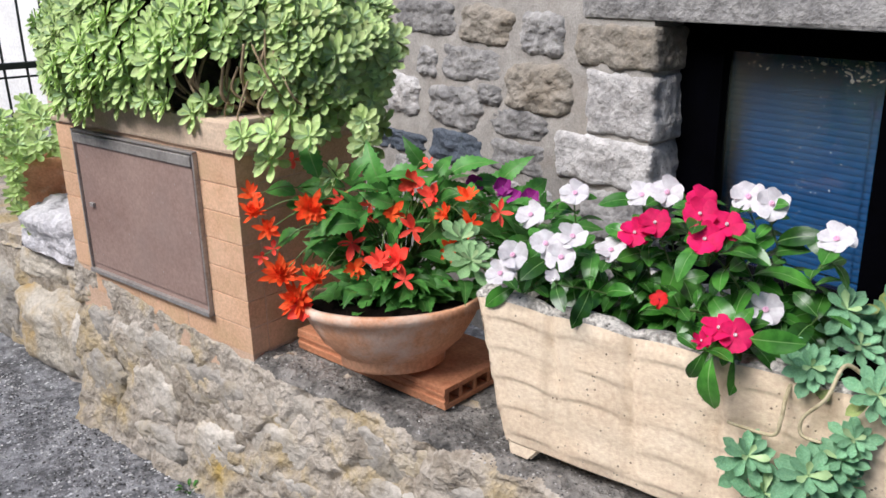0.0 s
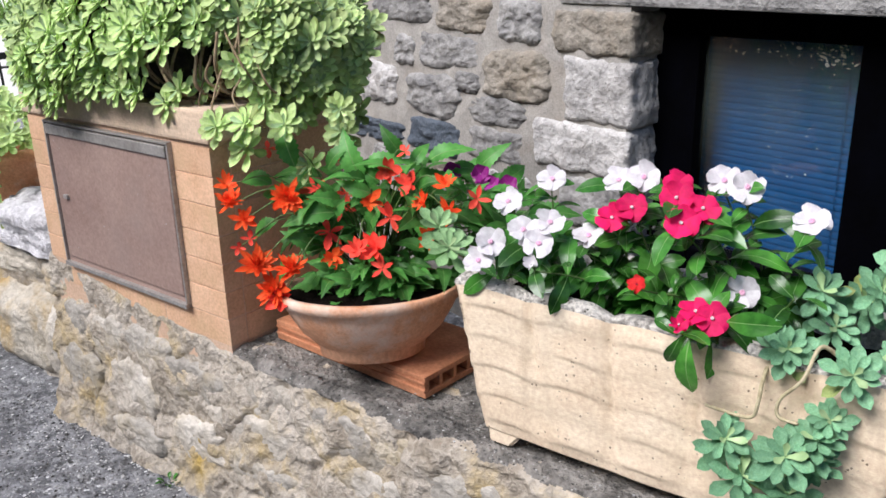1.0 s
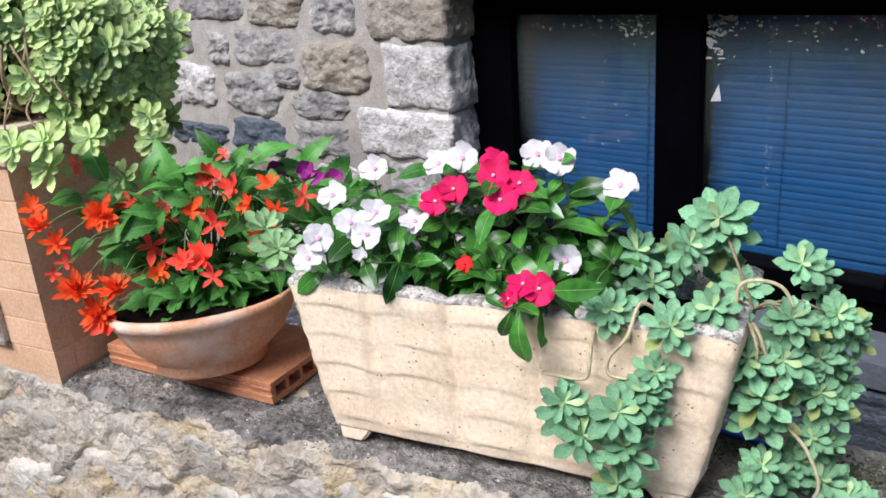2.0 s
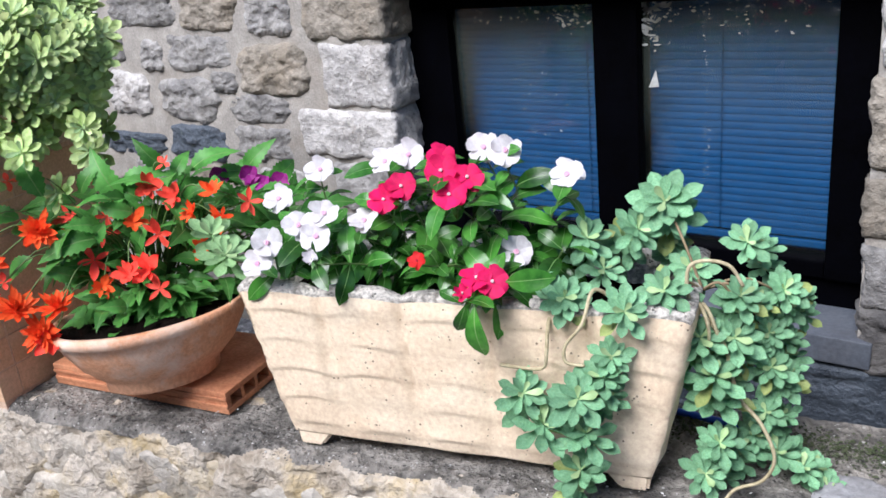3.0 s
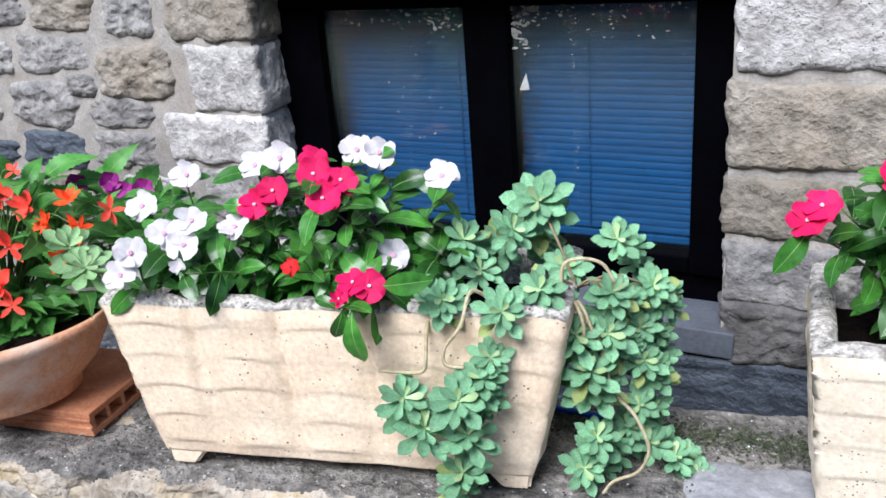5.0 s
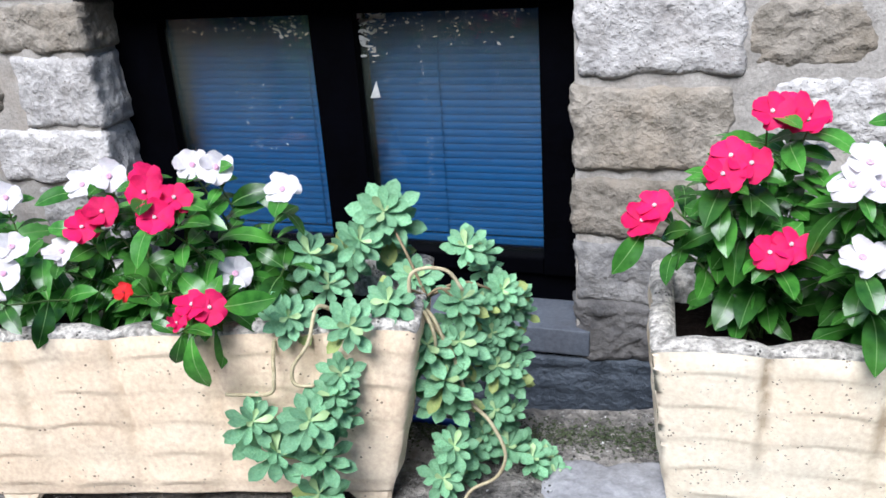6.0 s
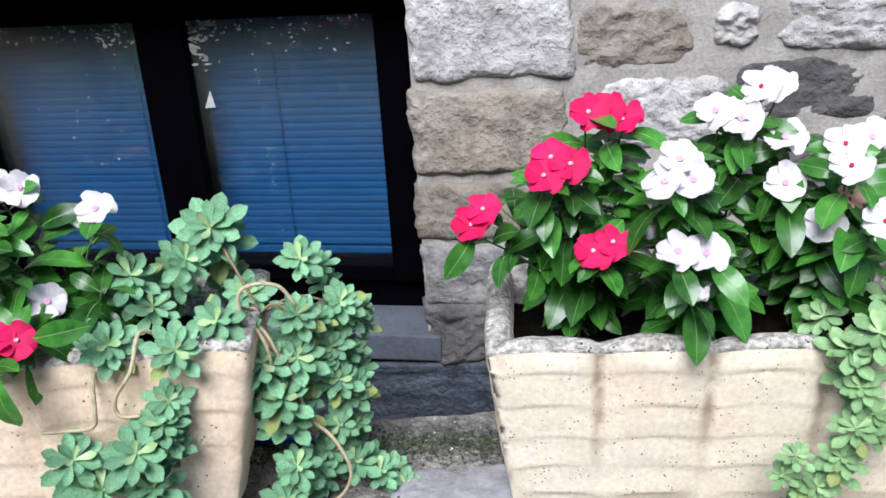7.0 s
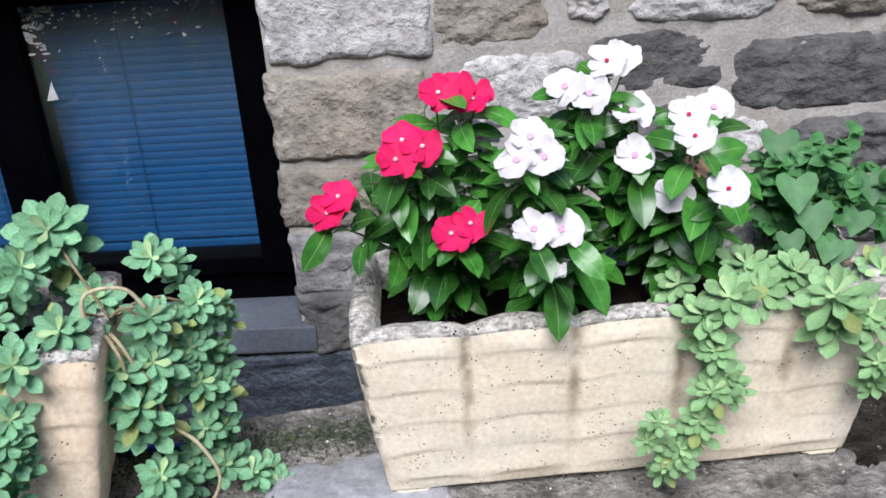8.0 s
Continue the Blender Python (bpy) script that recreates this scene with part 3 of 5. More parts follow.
M_BEGONIA = material("begonia_leaf", (0.050, 0.185, 0.030), (0.115, 0.335, 0.066), 14, 0.45, 0.25, 50, vary=0.4, translucent=0.25, specular=0.3)
M_SEDUM = material("succulent_leaf", (0.15, 0.36, 0.19), (0.30, 0.56, 0.32), 10, 0.6, 0.1, 40, stain=(0.28, 0.43, 0.15), stain_scale=12, stain_amount=0.4, vary=0.22, translucent=0.22, specular=0.3)
M_SEDUM_SUN = material("pale_succulent_leaf", (0.58, 0.79, 0.26), (0.77, 0.90, 0.45), 8, 0.6, 0.1, 40, stain=(0.42, 0.62, 0.34), stain_scale=9, stain_amount=0.5, vary=0.12, island=0.22, translucent=0.32, specular=0.3)
M_SEDUM_TIP = material("young_succulent_leaf", (0.36, 0.54, 0.24), (0.48, 0.64, 0.33), 10, 0.55, 0.1, 40, vary=0.2, translucent=0.15)
M_HEART = material("vine_leaf", (0.050, 0.170, 0.046), (0.105, 0.275, 0.088), 10, 0.5, 0.15, 50, vary=0.2, translucent=0.25)
M_CLOVER = material("clover_leaf", (0.09, 0.31, 0.05), (0.16, 0.44, 0.09), 14, 0.5, 0.1, 50, vary=0.2, translucent=0.25, specular=0.3)
M_CORE = material("cushion_inner_shade", (0.012, 0.012, 0.006), (0.05, 0.04, 0.02), 30, 1.0, 1.0, 90, distance=0.02)
M_SPLASH_GLINT = material("splash_and_glint", (0.30, 0.31, 0.30), (0.52, 0.53, 0.52), 40, 0.8, 0.0)
M_PALE = material("pale_render", (0.78, 0.77, 0.74), (0.88, 0.87, 0.85), 3, 0.9, 0.3, 40, stain=(0.55, 0.54, 0.52), stain_scale=2.5, stain_amount=0.5)
M_WIRE = material("green_wire", (0.012, 0.02, 0.018), (0.025, 0.035, 0.03), 20, 0.5, 0.0)
M_HOSE = material("blue_hose", (0.01, 0.05, 0.35), (0.02, 0.09, 0.48), 20, 0.35, 0.0)
M_MOSS = material("moss", (0.03, 0.048, 0.02), (0.085, 0.105, 0.05), 25, 0.95, 1.0, 120, stain=(0.13, 0.125, 0.10), stain_scale=8, distance=0.008)
M_SLAB = material("pale_slab", (0.19, 0.19, 0.20), (0.38, 0.38, 0.395), 9, 0.85, 0.6, 90, stain=(0.16, 0.15, 0.14), stain_scale=8, stain_amount=0.7)


# ---- house stones ----
COUNT = [0]


def house_stone(x, z, w, h, mat, square=4.0, depth=None):
    COUNT[0] += 1
    k = COUNT[0]
    d = depth or 0.022 + 0.012 * ((k * 37) % 10) / 10
    part("stone", stone_mesh(w * 1.03, h * 1.05, d, k, mat, square, 0.6, 26), None, WALL_NORTH, at=pose(x, WALL, z, 0, 0, 0))


def quoin(x, z, w, h, mat, face, depth=0.13):
    """A squared stone at the opening's edge, with its return into the reveal."""
    COUNT[0] += 1
    k = COUNT[0]
    bm = bmesh.new()
    bmesh.ops.create_cube(bm, size=1.0, matrix=Matrix.Diagonal((w, depth + 0.03, h, 1)))
    bmesh.ops.bevel(bm, geom=bm.edges[:], offset=0.018, segments=3, affect="EDGES", profile=0.55)
    bmesh.ops.subdivide_edges(bm, edges=[e for e in bm.edges if e.calc_length() > 0.03], cuts=13, use_grid_fill=True)
    bmesh.ops.triangulate(bm, faces=[f for f in bm.faces if len(f.verts) > 4])
    for v in bm.verts:
        q = Vector((v.co.x, v.co.y, v.co.z))
        v.co += q.normalized() * (0.012 * noise.fractal(q * 13 + Vector((k * 2.3, k, 0)), 0.8, 2.0, 4) + 0.010 * abs(noise.noise(q * 34 + Vector((k, k, k)))) - 0.006)
        v.co.x += 0.010 * noise.noise(Vector((k * 3.1, 0, q.z * 9)))
    part("quoin", finish("quoin", bm, mat, True), None, WALL_NORTH, at=pose(x, WALL - 0.03 + (depth + 0.03) / 2, z))


# left of the window
quoin(-1.466, 1.095, 0.322, 0.128, M_STONE_TAN, 1)
quoin(-1.441, 0.925, 0.272, 0.196, M_STONE_PALE, 1)
quoin(-1.505, 0.745, 0.400, 0.155, M_STONE_PALE, 1)
quoin(-1.445, 0.575, 0.280, 0.160, M_STONE_GREY, 1)
quoin(-1.460, 0.400, 0.310, 0.165, M_STONE_GREY, 1)
house_stone(-2.434, 1.147, 0.390, 0.127, M_STONE_GREY)
house_stone(-2.060, 1.132, 0.294, 0.139, M_STONE_TAN)
house_stone(-1.780, 1.113, 0.215, 0.142, M_STONE_GREY)
house_stone(-1.794, 0.938, 0.350, 0.166, M_STONE_TAN, 3.2, 0.034)
house_stone(-2.157, 0.996, 0.350, 0.131, M_STONE_GREY, 4.0)
house_stone(-2.409, 0.982, 0.130, 0.112, M_STONE_GREY, 4.0)
house_stone(-2.038, 0.893, 0.130, 0.079, M_STONE_GREY, 3.4)
house_stone(-1.897, 0.810, 0.295, 0.105, M_STONE_GREY, 3.4)
house_stone(-2.248, 0.830, 0.325, 0.158, M_STONE_GREY, 4.0)
house_stone(-2.243, 0.671, 0.332, 0.134, M_STONE_DAMP, 5.0)
house_stone(-1.896, 0.691, 0.298, 0.126, M_STONE_GREY, 4.0)
house_stone(-2.595, 0.845, 0.275, 0.163, M_STONE_PALE, 4.0)
house_stone(-2.625, 0.652, 0.397, 0.090, M_STONE_DAMP)
house_stone(-2.777, 1.159, 0.223, 0.110, M_STONE_PALE)
house_stone(-1.831, 0.560, 0.243, 0.100, M_STONE_PALE)
house_stone(-2.534, 0.548, 0.283, 0.094, M_STONE_GREY)
house_stone(-2.15, 0.545, 0.30, 0.10, M_STONE_TAN)
house_stone(-2.66, 1.02, 0.20, 0.12, M_STONE_GREY)
house_stone(-2.90, 0.95, 0.26, 0.16, M_STONE_TAN)
house_stone(-2.95, 0.75, 0.24, 0.12, M_STONE_GREY)
for course in range(4):
    z = 1.30 + course * 0.17
    x = -3.2
    while x < 1.6:
        w = 0.20 + 0.18 * ((course * 7 + int(x * 31)) % 5) / 5
        if not (-1.75 < x + w / 2 < 0.2 and course == 0):
            house_stone(x + w / 2, z + 0.02 * math.sin(x * 7), w, 0.135, (M_STONE_GREY, M_STONE_TAN, M_STONE_PALE)[int(x * 17 + course) % 3])
        x += w + 0.035
# right of the window
quoin(0.140, 1.052, 0.350, 0.190, M_STONE_PALE, -1)
quoin(0.128, 0.846, 0.345, 0.192, M_STONE_TAN, -1)
quoin(0.098, 0.664, 0.290, 0.142, M_STONE_TAN, -1)
quoin(0.080, 0.503, 0.250, 0.156, M_STONE_GREY, -1)
house_stone(0.100, 0.354, 0.290, 0.165, M_STONE_DARK_SHADED, 6.0, 0.034)
house_stone(0.429, 1.044, 0.245, 0.134, M_STONE_TAN)
house_stone(0.634, 1.056, 0.090, 0.083, M_STONE_PALE)
house_stone(0.865, 1.060, 0.300, 0.120, M_STONE_PALE)
house_stone(0.490, 0.884, 0.260, 0.154, M_STONE_PALE, 4.0)
house_stone(0.775, 0.925, 0.275, 0.125, M_STONE_DARK_SHADED, 5.0, 0.018)
house_stone(1.110, 0.887, 0.390, 0.165, M_STONE_DARK_SHADED, 5.0, 0.022)
house_stone(0.959, 0.744, 0.116, 0.099, M_STONE_PALE)
house_stone(1.168, 0.725, 0.249, 0.124, M_STONE_DARK_SHADED)
house_stone(1.165, 1.055, 0.250, 0.115, M_STONE_TAN)
house_stone(0.434, 0.674, 0.296, 0.158, M_STONE_GREY)
house_stone(0.72, 0.76, 0.24, 0.16, M_STONE_DARK_SHADED)
house_stone(0.68, 0.56, 0.30, 0.16, M_STONE_TAN)
house_stone(0.36, 0.48, 0.25, 0.14, M_STONE_GREY)
house_stone(0.33, 0.33, 0.25, 0.12, M_STONE_DAMP)
house_stone(1.44, 0.93, 0.24, 0.16, M_STONE_DARK_SHADED)
house_stone(1.45, 0.76, 0.26, 0.14, M_STONE_TAN)
house_stone(1.02, 0.58, 0.28, 0.14, M_STONE_DARK_SHADED)
house_stone(1.34, 0.57, 0.30, 0.15, M_STONE_DARK_SHADED)
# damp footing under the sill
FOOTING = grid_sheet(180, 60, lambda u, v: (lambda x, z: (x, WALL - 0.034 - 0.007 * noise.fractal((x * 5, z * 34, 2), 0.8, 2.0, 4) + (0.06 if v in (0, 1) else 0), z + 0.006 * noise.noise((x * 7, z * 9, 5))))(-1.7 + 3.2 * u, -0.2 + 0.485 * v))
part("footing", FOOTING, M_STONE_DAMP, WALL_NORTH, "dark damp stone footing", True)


def build_lintel():
    bm = box(-1.60, WALL - 0.028, 1.172, 0.16, WALL + 0.2, 1.36, 0.012, cuts=9, rough=0.006)
    ob = new("window_lintel", finish("window_lintel", bm, M_STONE_GREY))
    tagged(ob, "long rough grey stone lintel over the window", "lintel", kind="structure")


build_lintel()


def build_splashes_and_glint():
    """Paint and dirt splashes on the panes, and one painted reflection."""
    rnd = random.Random(5)
    bm = bmesh.new()

    def blot(x, z, r):
        n = rnd.randint(5, 7)
        a0 = rnd.random() * 6.28
        sx, sz, ta = rnd.uniform(0.7, 1.5), rnd.uniform(0.25, 0.6), rnd.gauss(0, 0.7)
        ring = [(r * rnd.uniform(0.45, 1.2) * sx * math.cos(a0 + 6.283 * k / n), r * rnd.uniform(0.45, 1.2) * sz * math.sin(a0 + 6.283 * k / n)) for k in range(n)]
        vs = [bm.verts.new((x + p * math.cos(ta) - q * math.sin(ta), 0, z + p * math.sin(ta) + q * math.cos(ta))) for p, q in ring]
        bm.faces.new(vs)
    for x0, x1, side in ((-0.60, -0.145, 0), (-1.218, -0.754, 1)):
        for k in range(60):
            z = 1.095 - abs(rnd.gauss(0, 0.030))
            x = x0 + (x1 - x0) * (rnd.random() ** (2.0 if side == 0 else 0.55))
            blot(x, z, rnd.uniform(0.0012, 0.006))
        xc = x0 + (x1 - x0) * (0.36 if side == 0 else 0.62)
        for k in range(75):
            z = rnd.uniform(0.56, 1.08)
            blot(xc + rnd.gauss(0, 0.007) + (rnd.gauss(0.02, 0.04) if side and z > 0.8 else 0), z, rnd.uniform(0.0008, 0.0028))
    for k in range(38):
        z = 1.09 - 0.36 * rnd.random() ** 1.2
        blot(rnd.choice((-0.955, -0.90, -0.86, -0.80)) + rnd.gauss(0, 0.016), z, rnd.uniform(0.0016, 0.0045))
    for k in range(44):
        blot(-0.598 + rnd.random() ** 2 * 0.07, 1.090 - rnd.random() ** 1.5 * 0.12, rnd.uniform(0.004, 0.014))
    for k in range(18):
        blot(-0.79 + rnd.gauss(0, 0.035), 1.082 - rnd.random() * 0.05, rnd.uniform(0.004, 0.010))
        blot(rnd.uniform(-0.56, -0.18), 1.05 + rnd.gauss(0, 0.018), rnd.uniform(0.003, 0.008))
    # pale triangle painting in a reflection on the right pane
    bm.faces.new([bm.verts.new(p) for p in ((-0.588, 0, 0.88), (-0.560, 0, 0.882), (-0.568, 0, 0.925))])
    ob = new("paint_splashes", finish("paint_splashes", bm, M_SPLASH_GLINT))
    ob.matrix_basis = pose(0, GLASS_Y - 0.0045, 0)
    tagged(ob, "dried white paint splashes and dirt, and one painted reflection, on the window panes", "splashes", kind="stuff")


build_splashes_and_glint()


# ---- low wall: stones, slab, moss ----
def wall_stone(x, z, w, h, mat, depth=0.008, square=2.8):
    COUNT[0] += 1
    k = COUNT[0]
    z = min(z, 0.375 - h / 2)
    batter = -0.012 - 0.07 * max(0, 1 - z / LEDGE) ** 1.5
    part("stone", stone_mesh(w, h, depth, k, mat, square, 1.1, 18), None, LOW_WALL, at=pose(x, batter + 0.012, z))


M_WALL_PALE = material("pale_rubble_stone", (0.40, 0.35, 0.28), (0.68, 0.63, 0.55), 9, 0.95, 1.0, 60, stain=(0.36, 0.27, 0.12), stain_scale=5, stain_amount=0.8, vary=0.12, distance=0.01)
M_WALL_GREY = material("grey_rubble_stone", (0.28, 0.255, 0.215), (0.52, 0.48, 0.42), 9, 0.95, 1.0, 60, stain=(0.38, 0.28, 0.11), stain_scale=6, stain_amount=0.6, vary=0.15, distance=0.01)
wall_stone(0.115, 0.345, 0.26, 0.125, M_WALL_PALE)
wall_stone(0.075, 0.220, 0.36, 0.13, M_WALL_PALE)
wall_stone(-0.19, 0.275, 0.30, 0.13, M_WALL_GREY)
wall_stone(-0.38, 0.350, 0.27, 0.13, M_WALL_GREY)
wall_stone(0.37, 0.310, 0.34, 0.12, M_WALL_GREY)
wall_stone(-0.56, 0.300, 0.20, 0.17, M_WALL_PALE)
wall_stone(0.53, 0.360, 0.17, 0.09, M_WALL_PALE)
wall_stone(0.50, 0.210, 0.27, 0.11, M_WALL_PALE)
wall_stone(0.13, 0.120, 0.26, 0.10, M_WALL_GREY)
wall_stone(-0.14, 0.130, 0.24, 0.12, M_WALL_PALE)
wall_stone(-0.42, 0.190, 0.24, 0.14, M_WALL_PALE)
wall_stone(-0.70, 0.160, 0.22, 0.16, M_WALL_GREY)
wall_stone(-0.72, 0.340, 0.15, 0.12, M_WALL_GREY)
wall_stone(-0.40, 0.060, 0.24, 0.10, M_WALL_GREY)
wall_stone(0.72, 0.290, 0.22, 0.14, M_WALL_GREY)
wall_stone(0.95, 0.310, 0.24, 0.12, M_WALL_PALE)
wall_stone(0.76, 0.150, 0.26, 0.12, M_WALL_PALE)
wall_stone(1.18, 0.300, 0.22, 0.13, M_WALL_GREY)
wall_stone(0.42, 0.100, 0.24, 0.10, M_WALL_GREY)
wall_stone(1.45, 0.300, 0.26, 0.13, M_WALL_PALE)
wall_stone(1.75, 0.300, 0.28, 0.14, M_WALL_GREY)


M_BOULDER = material("ochre_boulder", (0.36, 0.31, 0.23), (0.70, 0.64, 0.54), 9, 0.95, 1.0, 60, stain=(0.48, 0.30, 0.07), stain_scale=3.2, stain_amount=0.95, distance=0.012)
M_ROCK = material("lichened_rock", (0.48, 0.46, 0.47), (0.82, 0.80, 0.81), 12, 0.95, 1.0, 70, stain=(0.03, 0.028, 0.025), stain_scale=8, stain_amount=0.9, distance=0.014, spread=(0.38, 0.62))


def boulder(a, b, c, seed):
    """An uneven faceted stone of half sizes a, b, c."""
    bm = bmesh.new()
    bmesh.ops.create_icosphere(bm, subdivisions=5, radius=1.0)
    off = Vector((seed * 1.7, seed * 0.9, seed * 2.3))
    for v in bm.verts:
        q = v.co.copy()
        box_like = (abs(q.x) ** 3.2 + abs(q.y) ** 3.2 + abs(q.z) ** 3.2) ** (-1 / 3.2)
        s = box_like * (1 + 0.20 * noise.fractal(q * 1.3 + off, 0.9, 2, 3) + 0.07 * abs(noise.noise(q * 4 + off)) + 0.035 * noise.fractal(q * 9 + off, 0.8, 2, 3))
        v.co = Vector((q.x * a * s, q.y * b * s, q.z * c * s))
    return bm


def build_left_wall():
    w = thing("wall_garden_left", GARDEN, "lower rubble wall beyond the pillar, ochre-stained", "wall", kind="structure")
    y0 = 0.13
    face = grid_sheet(110, 24, lambda u, v: (lambda x, z: (x, y0 - 0.05 * max(0, 1 - z / 0.42) + 0.03 * noise.fractal((x * 5, z * 6, 9), 0.9, 2, 5), z))(-3.4 + u * 2.56, -0.1 + v * 0.51))
    part("face", face, M_RUBBLE, w, smooth=True)
    top = grid_sheet(80, 14, lambda u, v: (lambda x, y: (x, y, 0.41 - 0.03 * max(0, 1 - (y - y0) / 0.05) ** 2 + 0.02 * noise.fractal((x * 6, y * 6, 2), 0.9, 2, 4)))(-3.4 + u * 2.56, y0 - 0.01 + v * 0.75))
    part("top", top, M_RUBBLE, w, smooth=True)
    for k, (x, y, z, a, b, c, m) in enumerate(((-1.24, 0.16, 0.12, 0.24, 0.13, 0.15, M_BOULDER), (-1.75, 0.17, 0.14, 0.24, 0.10, 0.17, M_WALL_GREY), (-1.02, 0.15, 0.34, 0.14, 0.07, 0.07, M_BOULDER), (-1.36, 0.16, 0.34, 0.16, 0.07, 0.07, M_BOULDER), (-0.95, 0.12, 0.12, 0.10, 0.10, 0.17, M_WALL_PALE))):
        part("stone", boulder(a, b, c, 60 + k), m, w, at=pose(x, y, z), smooth=True)
    r = thing("loose_rock", GARDEN @ pose(-1.19, 0.20, 0.415), "pale rock with black moss lying on the low wall", "rock")
    bm = boulder(0.27, 0.13, 0.115, 91)
    for v in bm.verts:
        v.co.z = max(-0.055, v.co.z) + 0.055
    part("rock", bm, M_ROCK, r, smooth=True)


build_left_wall()


def build_slab():
    def where(u, v):
        x, y = -0.085 + 0.30 * u, -0.03 + 0.155 * v
        edge = min(u, 1 - u, v * 0.6, (1 - v) * 0.6) + 0.05 * noise.fractal((x * 14, y * 14, 7), 0.9, 2, 3)
        return (x, y, 0.003 + 0.004 * noise.fractal((x * 24, y * 24, 4), 0.9, 2, 4) - 0.02 * max(0.0, 1 - edge / 0.09))
    s = new("cement_patch", finish("cement_patch", grid_sheet(60, 36, where), M_SLAB, True))
    s.matrix_basis = pose(0.125, 1.415, LEDGE + 0.006, 0, 0, 8)
    tagged(s, "pale cement patch on the ledge between the troughs", "cement", kind="structure")
    h = new("garden_hose", finish("garden_hose", tube(curve_points([(-0.55, 1.50, 0.43), (-0.38, 1.54, 0.428), (-0.25, 1.565, 0.43), (-0.12, 1.572, 0.428)]), 0.007, 8), M_HOSE, True))
    tagged(h, "bright blue hose lying behind the trough", "hose")


build_slab()


# A dark sheet on the ledge that paints in shade by the second trough.
def build_trough_shade():
    def where(u, v):
        x, y = 0.82 + 0.55 * u, 1.42 + 0.34 * v
        edge = min(u * 1.4, 1 - u, v, 1 - v) + 0.16 * noise.fractal((x * 9, y * 9, 2), 0.9, 2, 4)
        return (x, y, LEDGE + 0.003 + 0.007 * noise.fractal((x * 30, y * 30, 8), 0.9, 2, 4) - 0.022 * max(0.0, 1 - edge / 0.22))
    ob = new("dirt_patch", finish("dirt_patch", grid_sheet(80, 56, where), M_TROUGH_SHADE, True))
    tagged(ob, "dark speckled sheet on the ledge painting in the trough's shade", "soil", kind="structure")


build_trough_shade()


def chips(name, count, place, sizes, mat, seed):
    """Many small angular crumbs in one mesh."""
    rnd = random.Random(seed)
    verts, faces = [], []
    for k in range(count):
        p, r, turn = place(rnd), rnd.uniform(*sizes) * rnd.uniform(0.5, 1.0), Matrix.Rotation(rnd.uniform(0, 6.28), 3, "Z") @ Matrix.Rotation(rnd.uniform(-0.5, 0.5), 3, "X")
        first = len(verts)
        for q in ((1, 0, 0), (0, 1, 0), (-1, 0, 0), (0, -1, 0), (0.3, 0.2, 0.7), (-0.2, -0.1, -0.6)):
            verts.append(p + turn @ Vector((q[0] * r * rnd.uniform(0.7, 1.5), q[1] * r * rnd.uniform(0.7, 1.2), q[2] * r * rnd.uniform(0.6, 1.0))))
        for i in range(4):
            faces += [(first + i, first + (i + 1) % 4, first + 4), (first + (i + 1) % 4, first + i, first + 5)]
    me = bpy.data.meshes.new(name)
    me.from_pydata(verts, [], faces)
    me.materials.append(mat)
    return new(name, me)


M_CHIP_PALE = material("pale_chip", (0.26, 0.255, 0.245), (0.70, 0.69, 0.67), 30, 0.9, 0.0, 60, island=0.35)
M_CHIP_DARK = material("dark_chip", (0.03, 0.03, 0.028), (0.10, 0.095, 0.09), 30, 0.9, 0.0, 60, island=0.4)


def build_litter():
    """Crumbs on the ledge and gravel by the wall's foot."""
    def on_ledge(rnd):
        return GARDEN @ Vector((rnd.uniform(0.02, 2.6), rnd.uniform(-0.03, 0.32), LEDGE + 0.003 + rnd.uniform(-0.004, 0.002)))

    def on_street(rnd):
        x, y = rnd.uniform(-2.9, 1.0), -0.06 - abs(rnd.gauss(0, 0.42))
        return GARDEN @ Vector((x, y, -0.016 + rnd.uniform(-0.002, 0.003)))
    def on_back_edge(rnd):
        return pose(0.15, 1.600, LEDGE + 0.004, 0, 0, 9) @ Vector((rnd.uniform(-0.6, 0.6), rnd.gauss(0, 0.024), rnd.uniform(-0.006, 0.003)))
    tagged(chips("moss_strip", 5200, on_back_edge, (0.0015, 0.0045), M_MOSS, 25), "dark green moss along the back edge of the ledge", "moss", kind="stuff")
    tagged(chips("grit", 2600, on_ledge, (0.0012, 0.0042), M_CHIP_DARK, 21), "dark crumbs and dead bits on the ledge", "grit", kind="stuff")
    tagged(chips("mortar_crumbs", 1300, on_ledge, (0.001, 0.0032), M_CHIP_PALE, 22), "pale crumbled mortar on the ledge", "grit", kind="stuff")
    tagged(chips("gravel", 6500, on_street, (0.0016, 0.0065), M_CHIP_PALE, 23), "pale gravel scattered over the asphalt by the wall", "gravel", kind="stuff")
    tagged(chips("dark_gravel", 5000, on_street, (0.0016, 0.007), M_CHIP_DARK, 24), "dark gravel scattered over the asphalt by the wall", "gravel", kind="stuff")


build_litter()


